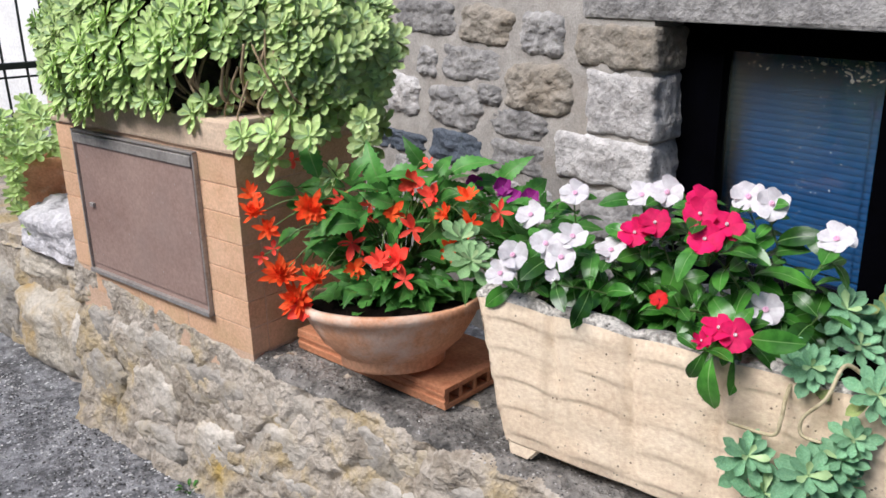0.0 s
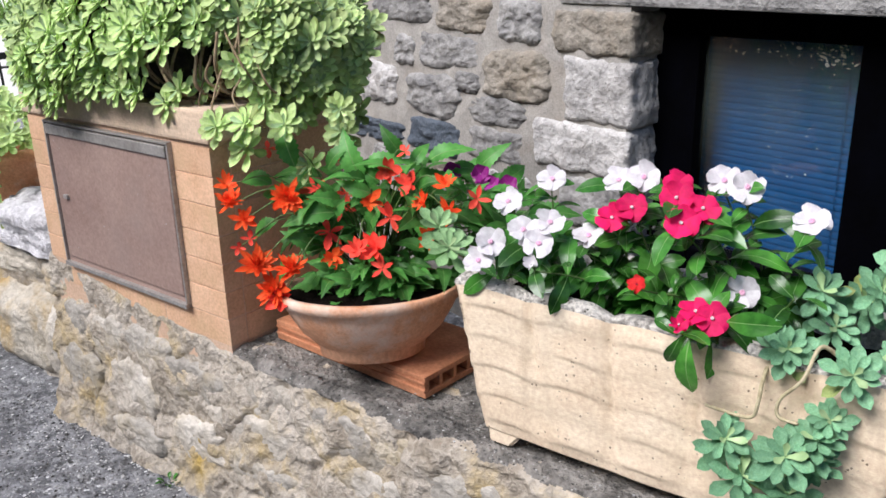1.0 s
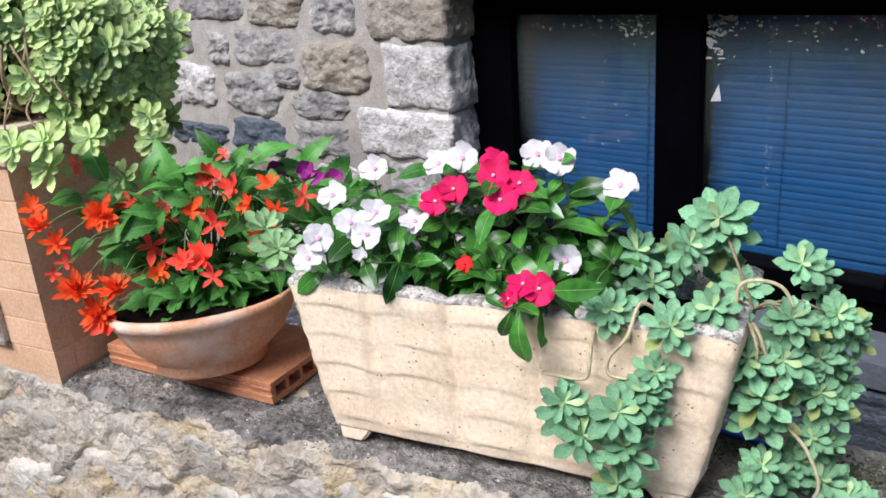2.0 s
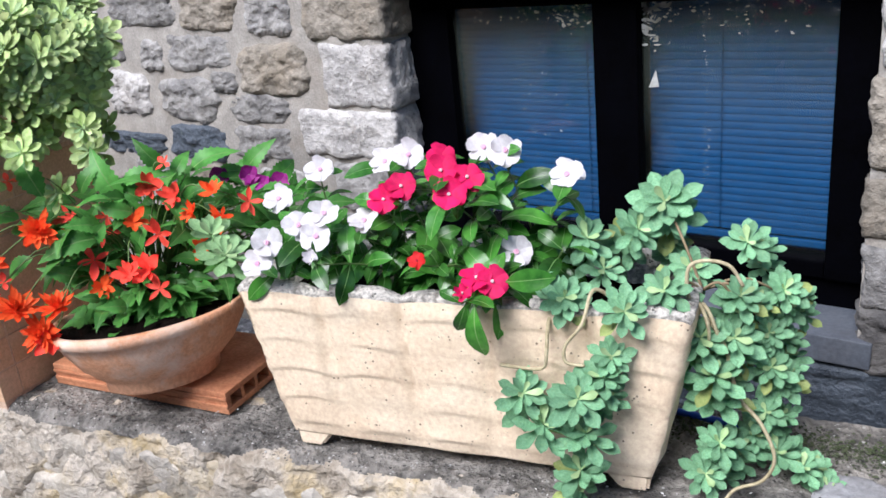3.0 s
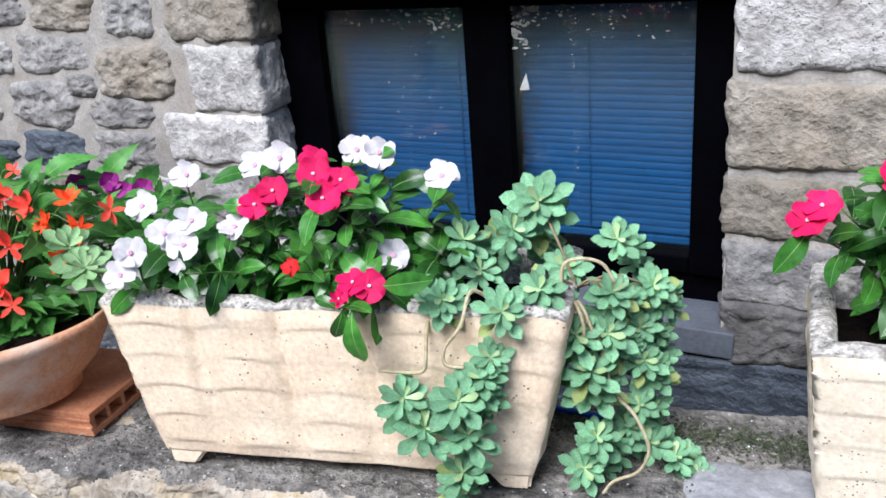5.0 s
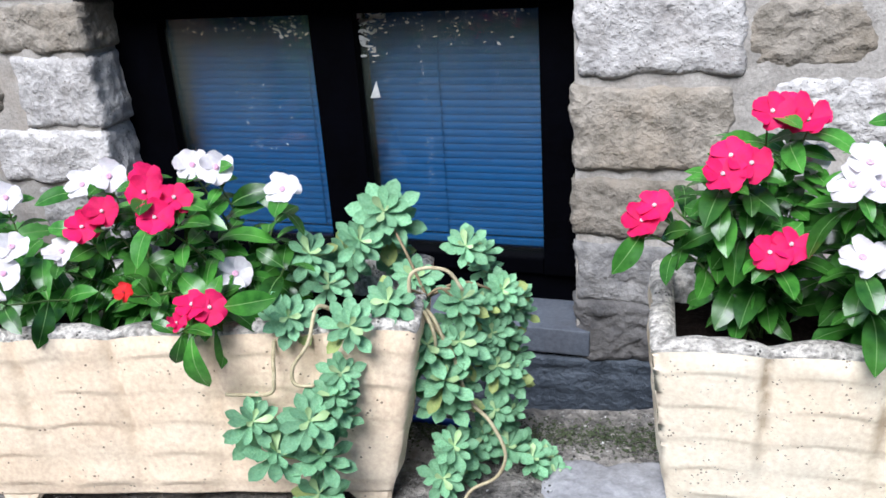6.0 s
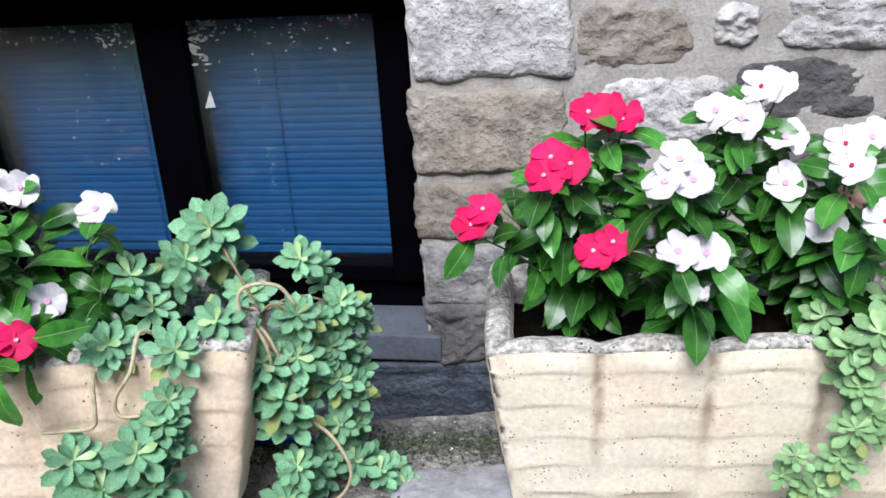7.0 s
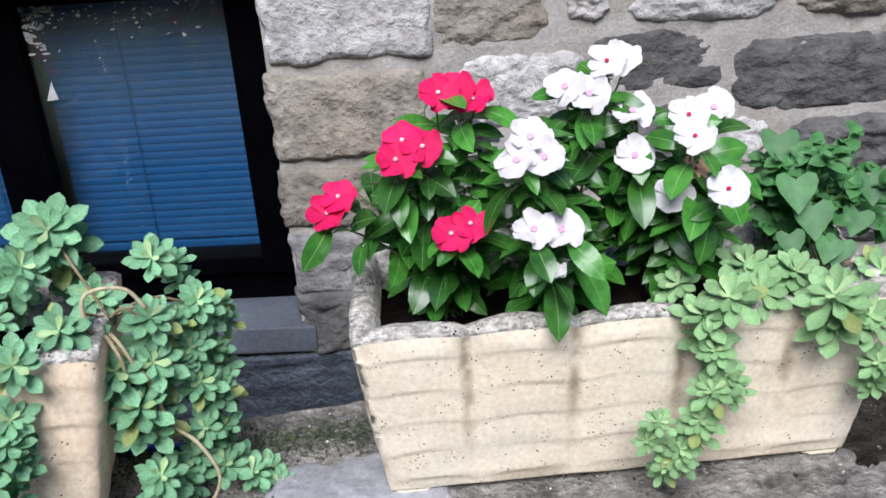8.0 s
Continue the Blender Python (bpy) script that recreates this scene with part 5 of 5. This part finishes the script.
SUCCULENT_TWO = [
    (1.05, 0.715, 1.383, 0.768), (0.9450000000000001, 0.685, 1.390, 0.740), (1.05, 0.861, 1.407, 0.753),
    (0.9450000000000001, 0.771, 1.429, 0.751), (0.8400000000000001, 0.765, 1.478, 0.771), (0.8, 0.695, 1.361, 0.639),
    (0.7200000000000001, 0.682, 1.360, 0.593), (0.6400000000000001, 0.657, 1.358, 0.546), (0.5599999999999999, 0.621, 1.344, 0.604),
    (0.5599999999999999, 0.642, 1.356, 0.528), (0.5599999999999999, 0.720, 1.374, 0.652), (0.6400000000000001, 0.698, 1.372, 0.694),
    (0.9450000000000001, 0.832, 1.465, 0.761), (0.9450000000000001, 0.917, 1.412, 0.713),
]
SUCCULENT_TWO += [
    (0.9450000000000001, 0.966, 1.497, 0.739), (0.6400000000000001, 0.934, 1.404, 0.646), (0.735, 0.667, 1.459, 0.754),
]
feet = [tuple(T2 @ Vector((x, 0.12, 0.27))) for x in (0.16, 0.24, 0.32)]
build_succulent(T2 @ Vector((0.26, 0.1, 0.25)), SUCCULENT_TWO, "pale green trailing succulent hanging down the trough front", rnd, feet, (), ("leafy",))


def build_mound():
    """The great cushion of succulents on the pillar."""
    rnd = random.Random(3)
    c = Vector((-0.47, 0.26, 1.09))
    R = Vector((0.60, 0.34, 0.34))
    mound = thing("succulent_cushion", GARDEN @ pose(*c), "large bright green cushion of succulent rosettes on the pillar", "succulent")
    # solid filler whose near-black colour paints in the shade between the rosettes
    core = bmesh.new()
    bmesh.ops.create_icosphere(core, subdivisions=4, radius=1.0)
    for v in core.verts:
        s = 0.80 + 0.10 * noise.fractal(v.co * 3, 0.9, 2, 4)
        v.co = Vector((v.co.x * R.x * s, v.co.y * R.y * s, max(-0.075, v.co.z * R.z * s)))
    part("stem_tangle", core, M_CORE, mound, "dark solid core painting in the shade between the rosettes", True)
    spots = []
    tries = 0
    while len(spots) < 430 and tries < 12000:
        tries += 1
        z = rnd.uniform(-0.32, 1)
        a = rnd.uniform(math.pi * 0.93, math.pi * 2.22)
        r = math.sqrt(1 - z * z)
        d = Vector((r * math.cos(a), r * math.sin(a), z))
        s = 1 + 0.13 * noise.noise(d * 2.6) + 0.10 * noise.noise(d * 7.0)
        p = Vector((d.x * R.x * s, d.y * R.y * s, d.z * R.z * s))
        if p.z < -0.06 and p.x < 0.38 and p.z < -0.10 + 0.05 * math.sin(p.x * 11):
            continue
        if 0.27 < p.x < 0.52 and p.z < 0.06 and p.y < -0.08 and noise.noise(p * 14) < 0.4:
            continue
        if any((p - q).length < 0.037 for q, _ in spots):
            continue
        spots.append((p, Vector((d.x / R.x, d.y / R.y, d.z / R.z)).normalized()))
    for q in ((0.49, -0.31, -0.12), (0.53, -0.27, -0.17), (0.56, -0.29, -0.11), (0.60, -0.21, -0.12), (0.61, -0.16, -0.22), (0.66, -0.10, -0.10), (0.56, 0.05, -0.14), (0.62, -0.06, -0.16)):
        spots.append((Vector(q) + Vector((0.045, 0.025, 0.012)), Vector((0.4, -0.8, 0.4))))
    spots.sort(key=lambda s: s[0].y - 0.25 * s[0].x + 0.25 * s[0].z)
    verts, faces, slots, first = [], [], [], 0
    for k, (p, n) in enumerate(spots):
        n = (n * 0.55 + Vector((0, -0.72, 0.45)) + Vector((rnd.uniform(-0.35, 0.35), rnd.uniform(-0.35, 0.35), rnd.uniform(-0.3, 0.3)))).normalized()
        s = rnd.uniform(0.72, 1.12)
        m = Matrix.Translation(p) @ n.to_track_quat("Z", "Y").to_matrix().to_4x4() @ pose(0, 0, 0, 0, 0, rnd.uniform(0, 360)) @ Matrix.Diagonal((s, s, s, 1))
        if k < 66:
            build_rosette(mound, m, "sun", rnd)
            continue
        me = rnd.choice(ROSETTES_SUN)
        verts += [m @ v.co for v in me.vertices]
        faces += [[first + i for i in f.vertices] for f in me.polygons]
        slots += [f.material_index for f in me.polygons]
        first += len(me.vertices)
    crowd = bpy.data.meshes.new("foliage")
    crowd.from_pydata(verts, [], faces)
    for one in SETS["sun"]:
        crowd.materials.append(one)
    crowd.polygons.foreach_set("material_index", slots)
    crowd.polygons.foreach_set("use_smooth", [True] * len(faces))
    tagged(part("foliage", crowd, None, mound, "crowd of small green rosettes"), kind="stuff")
    for k in range(30):
        p, n = rnd.choice(spots)
        q = p * 0.55
        part("stalk", tube(curve_points([q, p * 0.8 + Vector((0, 0, -0.03)), p - n * 0.02], 5), 0.004, 5, 0.7), M_TWIG, mound, smooth=True)
    # old woody stems bared over the capping's edge
    for k in range(22):
        x = rnd.uniform(0.26, 0.52)
        y = -0.30 * math.sqrt(max(0.05, 1 - (x / 0.60) ** 2)) + 0.03
        foot = Vector((x + rnd.uniform(-0.06, 0.06), y + 0.05, -0.082))
        head = Vector((x + rnd.uniform(-0.05, 0.05), y - rnd.uniform(0.0, 0.05), rnd.uniform(0.02, 0.12)))
        mid = foot.lerp(head, 0.45) + Vector((rnd.uniform(-0.05, 0.05), -0.05, rnd.uniform(-0.02, 0.01)))
        part("old_stem", tube(curve_points([foot, mid, head], 6), rnd.uniform(0.003, 0.006), 6, 0.7), M_TWIG, mound, smooth=True)
    for k in range(5):
        x = 0.36 + 0.05 * k + rnd.uniform(-0.02, 0.02)
        y = -0.20 + rnd.uniform(-0.02, 0.05)
        part("hanging_twig", tube(curve_points([(x - 0.03, y, -0.02 + rnd.uniform(-0.02, 0.03)), (x, y - 0.05, -0.05), (x + rnd.uniform(-0.03, 0.05), y - 0.055, -0.09), (x + rnd.uniform(0, 0.08), y - 0.02, -0.12)], 5), 0.0028, 5, 0.5), M_TWIG, mound, smooth=True)


build_mound()


def build_far_pot():
    pot = thing("terracotta_pot", GARDEN @ pose(-1.52, 0.28, 0.41), "terracotta pot with pale succulents beyond the pillar", "flower pot")
    part("pot", lathe([(0.0001, 0.0), (0.105, 0.0), (0.12, 0.03), (0.15, 0.25), (0.165, 0.255), (0.168, 0.30), (0.15, 0.30), (0.14, 0.25)], 40, 0.01), M_TERRA, pot, smooth=True)
    rnd = random.Random(17)
    rows = []
    for k in range(64):
        p = GARDEN @ Vector((-1.54 + rnd.gauss(0, 0.20), 0.26 + rnd.uniform(-0.24, 0.10), 0.76 + rnd.uniform(-0.09, 0.13)))
        rows.append((rnd.uniform(0.8, 1.15), *p))
    for k in range(9):
        p = GARDEN @ Vector((-1.44 + rnd.gauss(0, 0.10), 0.10, 0.60 + rnd.uniform(-0.1, 0.12)))
        rows.append((rnd.uniform(0.6, 0.9), *p))
    build_succulent(GARDEN @ Vector((-1.52, 0.28, 0.70)), rows, "bright pale green succulents crowding a terracotta pot", rnd, [tuple(GARDEN @ Vector((-1.52, 0.26, 0.69)))], (), ("sun",), 0.0, 0.2)


build_far_pot()


# ---- begonias in the bowl ----
B_LEAVES = [blade(0.112, 0.042, 0.22, 0.30, 19, 0.72, 0.035, mats=(M_BEGONIA, M_RIB), teeth=0.11, skew=0.15, power=1.05), blade(0.094, 0.037, 0.3, 0.42, 19, 0.72, 0.035, mats=(M_BEGONIA, M_RIB), teeth=0.11, skew=0.2, power=1.05), blade(0.064, 0.028, 0.2, 0.2, 11, 0.7, 0.035, mats=(M_BEGONIA, M_RIB), teeth=0.10, skew=0.1, power=1.0)]


def begonia_flower(petals, length, layers, seed, mat=M_ORANGE):
    """A hanging begonia bloom with pointed petals that opens along +z."""
    rnd = random.Random(seed)
    bm = bmesh.new()
    for layer in range(layers):
        for k in range(petals):
            a = 2 * math.pi * (k + 0.5 * layer) / petals + rnd.uniform(-0.25, 0.25)
            tilt = radians(12 + 22 * layer + rnd.uniform(-24, 24))
            L = length * (1 - 0.16 * layer) * rnd.uniform(0.8, 1.15)
            W = L * (rnd.uniform(0.22, 0.36) if petals > 9 else (rnd.uniform(0.32, 0.46) if petals > 4 else (0.60, 0.36)[k % 2]))
            x = Vector((math.cos(a) * math.cos(tilt), math.sin(a) * math.cos(tilt), math.sin(tilt)))
            y = Vector((-math.sin(a), math.cos(a), 0))
            z = x.cross(y)
            rows = []
            for s, w in ((0.03, 0.25), (0.3, 0.8), (0.6, 1.0), (0.85, 0.6), (1.0, 0.05)):
                c = x * L * s - z * (-0.12 * L * s * s) + z * rnd.uniform(-0.04, 0.04) * L
                rows.append([bm.verts.new(c + y * W / 2 * w * q + z * abs(q) * 0.12 * W) for q in (-1, 0, 1)])
            for p, q in zip(rows, rows[1:]):
                for j in range(2):
                    bm.faces.new((p[j], p[j + 1], q[j + 1], q[j]))
    return finish("flower", bm, mat, True)


B_FLOWERS = {"B": [begonia_flower(13, 0.038, 4, s) for s in (1, 2, 3)], "s": [begonia_flower(5, 0.038, 1, 4, M_BEGONIA_RED), begonia_flower(5, 0.036, 2, 5), begonia_flower(4, 0.038, 2, 6, M_BEGONIA_RED), begonia_flower(7, 0.034, 2, 7)], "b": [begonia_flower(4, 0.024, 1, s, M_BEGONIA_RED) for s in (8, 9)]}


def build_begonia():
    rnd = random.Random(29)
    foot = Vector((-1.285, 1.235, 0.60))
    plant = thing("begonia", Matrix.Translation(foot), "trailing begonia full of orange-red flowers in the bowl", "flowering plant")
    blooms = [
    ("b", -1.513, 1.091, 0.904), ("B", -1.505, 0.980, 0.796), ("s", -1.477, 0.996, 0.762),
    ("B", -1.396, 1.066, 0.817), ("s", -1.410, 1.151, 0.816), ("s", -1.391, 1.104, 0.774),
    ("s", -1.293, 1.218, 0.795), ("s", -1.288, 1.267, 0.860), ("s", -1.342, 1.190, 0.813),
    ("s", -1.178, 1.285, 0.807), ("s", -1.156, 1.332, 0.842), ("s", -1.336, 1.136, 0.734),
    ("s", -1.248, 1.152, 0.710), ("s", -1.221, 1.225, 0.776), ("s", -1.228, 1.186, 0.707),
    ("B", -1.334, 1.033, 0.669),
]
    blooms += [
    ("B", -1.402, 0.982, 0.673), ("B", -1.367, 1.002, 0.620), ("s", -1.303, 1.120, 0.685),
    ("s", -1.197, 1.182, 0.673), ("s", -1.148, 1.279, 0.737), ("s", -1.109, 1.382, 0.810),
    ("b", -1.468, 1.002, 0.715), ("s", -1.356, 1.182, 0.781), ("b", -1.300, 1.330, 0.895),
    ("s", -1.224, 1.281, 0.837), ("b", -1.497, 0.985, 0.691), ("s", -1.568, 1.002, 0.824),
    ("b", -1.442, 1.248, 0.869), ("s", -1.352, 1.011, 0.602), ("s", -1.151, 1.335, 0.784),
]
    for kind, *p in blooms:
        p = Vector(p)
        face = (EYE_POINT - p).normalized()
        p = p + face * 0.075
        n = (face * 0.7 + Vector((rnd.uniform(-0.5, 0.5), rnd.uniform(-0.5, 0.2), rnd.uniform(-0.25, 0.6)))).normalized()
        m = n.to_track_quat("Z", "Y").to_matrix().to_4x4() @ pose(0, 0, 0, 0, 0, rnd.uniform(0, 360))
        s = rnd.uniform(1.0, 1.25) if kind == "B" else rnd.uniform(0.82, 1.12)
        part("flower", rnd.choice(B_FLOWERS[kind]), None, plant, at=Matrix.Translation(p - foot) @ m @ Matrix.Diagonal((s, s, s, 1)))
        top = foot.lerp(p, 0.6) + Vector((0, 0, 0.10))
        part("stem", tube(curve_points([Vector((rnd.uniform(-0.03, 0.03), rnd.uniform(-0.03, 0.03), 0)), top - foot, p - foot], 6), 0.0022, 5, 0.6), M_STEM, plant, smooth=True)
    side = Vector((0.552, 0.834, 0))
    near = Vector((0.834, -0.552, 0))
    for k in range(235):
        a, b = max(-0.19, min(0.30, rnd.gauss(0.02, 0.15))), rnd.uniform(-0.14, 0.11)
        h = (0.05 + 0.23 * rnd.random() ** 0.7) * (1 - 1.1 * min(0.5, abs(a))) + 0.01
        h -= max(0, b - 0.08) * 1.2
        p = side * (a + 0.05) + near * b + Vector((0, 0, h))
        out = (side * a * 4 + near * rnd.uniform(-0.3, 0.7) + Vector((rnd.uniform(-0.8, 0.8), rnd.uniform(-0.8, 0.8), rnd.uniform(-0.5, 0.7))))
        part("leaf", rnd.choice(B_LEAVES), None, plant, at=orient(p, out, Vector((0, 0, 1)) + near * 0.8, rnd.uniform(0.6, 1.1), rnd.uniform(-50, 50)))
        if k % 3 == 0:
            part("stem", tube(curve_points([(0, 0, 0), p * 0.6 + Vector((0, 0, 0.04)), p], 5), 0.0025, 5, 0.6), M_STEM, plant, smooth=True)
    # low leaves round the bowl's rim
    for k in range(60):
        a = rnd.uniform(-1.7, 1.7)
        r = rnd.uniform(0.0, 0.13)
        p = side * (r * math.sin(a)) + near * (r * math.cos(a)) + Vector((0.05, -0.05, rnd.uniform(0.015, 0.10)))
        out = side * math.sin(a) + near * math.cos(a) * 0.8 + Vector((rnd.uniform(-0.5, 0.5), rnd.uniform(-0.5, 0.5), rnd.uniform(-0.1, 0.5)))
        part("leaf", B_LEAVES[2] if k % 3 else B_LEAVES[1], None, plant, at=orient(p, out, Vector((0, 0, 1)) + near * 0.7, rnd.uniform(0.55, 0.9), rnd.uniform(-40, 40)))
    # leaves filling the bowl on its trough side
    for k in range(38):
        p = side * rnd.uniform(0.0, 0.17) + near * rnd.uniform(-0.04, 0.11) + Vector((0.04, -0.03, rnd.uniform(0.01, 0.09)))
        out = side * rnd.uniform(-0.3, 1.0) + near * rnd.uniform(0.0, 0.9) + Vector((rnd.uniform(-0.4, 0.4), rnd.uniform(-0.4, 0.4), rnd.uniform(-0.1, 0.6)))
        part("leaf", B_LEAVES[1 + k % 2], None, plant, at=orient(p, out, Vector((0, 0, 1)) + near * 0.7, rnd.uniform(0.55, 0.9), rnd.uniform(-40, 40)))
    # pointed leaves standing out past the pillar's corner
    for p, d, s in (((-1.44, 1.06, 0.84), (-0.7, -0.3, 0.1), 0.95), ((-1.41, 1.05, 0.76), (-0.6, -0.4, -0.4), 0.9), ((-1.40, 1.10, 0.88), (-0.4, -0.1, 0.9), 1.0), ((-1.36, 1.16, 0.87), (0.3, 0.3, 0.6), 0.8), ((-1.43, 1.09, 0.80), (-0.8, -0.2, 0.15), 0.9), ((-1.30, 1.22, 0.88), (0.6, 0.5, 0.2), 0.9), ((-1.38, 1.08, 0.68), (-0.3, -0.5, -0.6), 0.8)):
        part("leaf", B_LEAVES[0], None, plant, at=orient(Vector(p) - foot, d, (0.4, -0.5, 0.8), s))


build_begonia()


def build_clover():
    """Low round-leaved seedlings at the bowl's front edge."""
    rnd = random.Random(41)
    foot = Vector((-1.20, 1.135, 0.60))
    plant = thing("wood_sorrel", Matrix.Translation(foot), "bright green round-leaved seedlings at the bowl's edge", "plant")
    bm = bmesh.new()
    for k in range(3):
        a0 = 2.094 * k
        c = bm.verts.new((0, 0, 0))
        vs = [bm.verts.new((0.024 * r * math.cos(a0 + q), 0.024 * r * math.sin(a0 + q), 0.004 * r)) for q, r in ((-0.95, 0.85), (-0.55, 1.12), (-0.2, 1.08), (0, 0.9), (0.2, 1.08), (0.55, 1.12), (0.95, 0.85))]
        for p, q in zip(vs, vs[1:]):
            bm.faces.new((c, p, q))
    me = finish("leaf", bm, M_CLOVER, True)
    for k in range(14):
        p = Vector((rnd.uniform(-0.08, 0.07), 0, 0))
        p.y = 0.9 * p.x + rnd.uniform(-0.02, 0.03)
        p.z = rnd.uniform(0.03, 0.07)
        part("leaf", me, None, plant, at=Matrix.Translation(p) @ pose(0, 0, 0, rnd.uniform(15, 50), 0, 0) @ pose(0, 0, 0, rnd.uniform(-15, 15), 0, rnd.uniform(0, 360)))
        part("stem", tube([(p.x * 0.8, p.y + 0.02, -0.01), (p.x * 0.95, p.y + 0.008, p.z * 0.6), p], 0.0009, 4), M_STEM, plant)


build_clover()


def build_purple():
    rnd = random.Random(43)
    foot = Vector((-1.20, 1.50, 0.50))
    plant = thing("petunia", Matrix.Translation(foot), "purple petunia behind the bowl of begonias", "flowering plant")
    me, _ = petal_flower("flower", 0.021, 5, M_PURPLE, None, 1.4, 0.3, seed=31)
    for p in ((-1.239, 1.538, 0.789), (-1.201, 1.56, 0.793), (-1.264, 1.524, 0.815), (-1.328, 1.487, 0.816)):
        p = Vector(p)
        p = p.lerp(EYE_POINT, 0.05)
        n = ((EYE_POINT - p).normalized() + Vector((rnd.uniform(-0.3, 0.3), 0, 0.3))).normalized()
        part("flower", me, None, plant, at=Matrix.Translation(p - foot) @ n.to_track_quat("Z", "Y").to_matrix().to_4x4())
        pts = curve_points([(0, 0, 0), (p - foot) * 0.6, p - foot - n * 0.004], 5)
        part("stem", tube(pts, 0.002, 5), M_STEM, plant)
        for k in range(7):
            part("leaf", LEAVES[3], None, plant, at=orient(pts[2 + k], (rnd.uniform(-1, 1), rnd.uniform(-1, 0.2), 0.3), (0, -0.5, 1)))
    return plant


build_purple()


def build_chickweed():
    """A dark thicket of small oval leaves at the second trough's end."""
    rnd = random.Random(53)
    foot = T2 @ Vector((0.30, 0.17, 0.26))
    plant = thing("trailing_herb", Matrix.Translation(foot), "dark green small-leaved trailing herb at the trough's end", "plant")
    me = [blade(0.030, 0.019, 0.15, 0.1, 6, 1.1, 0.03, mats=(M_HEART, M_HEART)), blade(0.024, 0.017, 0.2, 0.2, 6, 1.0, 0.03, mats=(M_HEART, M_HEART))]
    for k in range(34):
        a = rnd.uniform(0, 6.283)
        tip = Vector((0.02 + 0.17 * math.cos(a) * rnd.uniform(0.2, 1) + 0.04, 0.10 * math.sin(a) * rnd.uniform(0.2, 1) - 0.01, rnd.uniform(0.05, 0.21)))
        pts = curve_points([(rnd.uniform(-0.03, 0.03), rnd.uniform(-0.03, 0.03), 0), tip * 0.55 + Vector((0, 0, 0.05)), tip], 6)
        part("stem", tube(pts, 0.0012, 5, 0.7), M_STEM, plant)
        for s, q in enumerate(pts[3:]):
            for w in range(2):
                d = Vector((rnd.uniform(-1, 1), rnd.uniform(-1, 0.5), rnd.uniform(-0.3, 0.5)))
                part("leaf", rnd.choice(me), None, plant, at=orient(q, d, (0, -0.6, 1), rnd.uniform(0.7, 1.25), rnd.uniform(-30, 30)))


build_chickweed()


def build_weed():
    rnd = random.Random(59)
    m = GARDEN @ pose(-0.23, -0.085, -0.014)
    plant = thing("weed", m, "small green weed at the foot of the low wall", "plant")
    for k in range(9):
        a = rnd.uniform(0, 6.283)
        part("leaf", LEAVES[3], None, plant, at=orient((0.015 * math.cos(a), 0.012 * math.sin(a), 0.004), (math.cos(a), math.sin(a), rnd.uniform(0.3, 1.3)), (0, 0, 1), rnd.uniform(0.3, 0.55)))


build_weed()


def build_heart_vine():
    rnd = random.Random(47)
    foot = Vector((0.93, 1.60, 0.68))
    plant = thing("bindweed", Matrix.Translation(foot), "heart-leaved climbing vine at the trough's end", "plant")
    bm = bmesh.new()
    outline = [(0, 0), (-0.010, 0.016), (-0.006, 0.027), (0.006, 0.030), (0.022, 0.025), (0.040, 0.012), (0.055, 0.0)]
    c = [bm.verts.new((x, 0, 0)) for x in (0.0, 0.004, 0.010, 0.018, 0.028, 0.042, 0.055)]
    for sgn in (1, -1):
        e = [bm.verts.new((x, sgn * y, 0.25 * y)) if y else None for x, y in outline]
        for i in range(len(outline) - 1):
            q = [v for v in (c[i], e[i], e[i + 1], c[i + 1]) if v]
            if len(q) >= 3:
                bm.faces.new(q)
    me = finish("leaf", bm, M_HEART, True)
    for x, y, z, s in ((0.860, 1.66, 0.90, 0.95), (0.862, 1.58, 0.855, 1.0), (0.89, 1.58, 0.81, 1.0), (0.94, 1.64, 0.87, 0.8), (0.85, 1.55, 0.78, 0.7), (0.99, 1.62, 0.84, 0.9), (0.93, 1.56, 0.76, 0.8), (0.82, 1.53, 0.745, 0.6), (0.97, 1.60, 0.79, 0.8), (0.91, 1.55, 0.765, 0.7)):
        p = Vector((x, y, z)) - foot
        part("leaf", me, None, plant, at=orient(p, (rnd.uniform(-0.4, 0.4), -0.5, -0.6), (-0.2, -1, 0.5), s))
        part("stem", tube(curve_points([(0, 0, 0), p * 0.5 + Vector((0, 0.02, 0.03)), p], 5), 0.0014, 5), M_STEM, plant)


build_heart_vine()
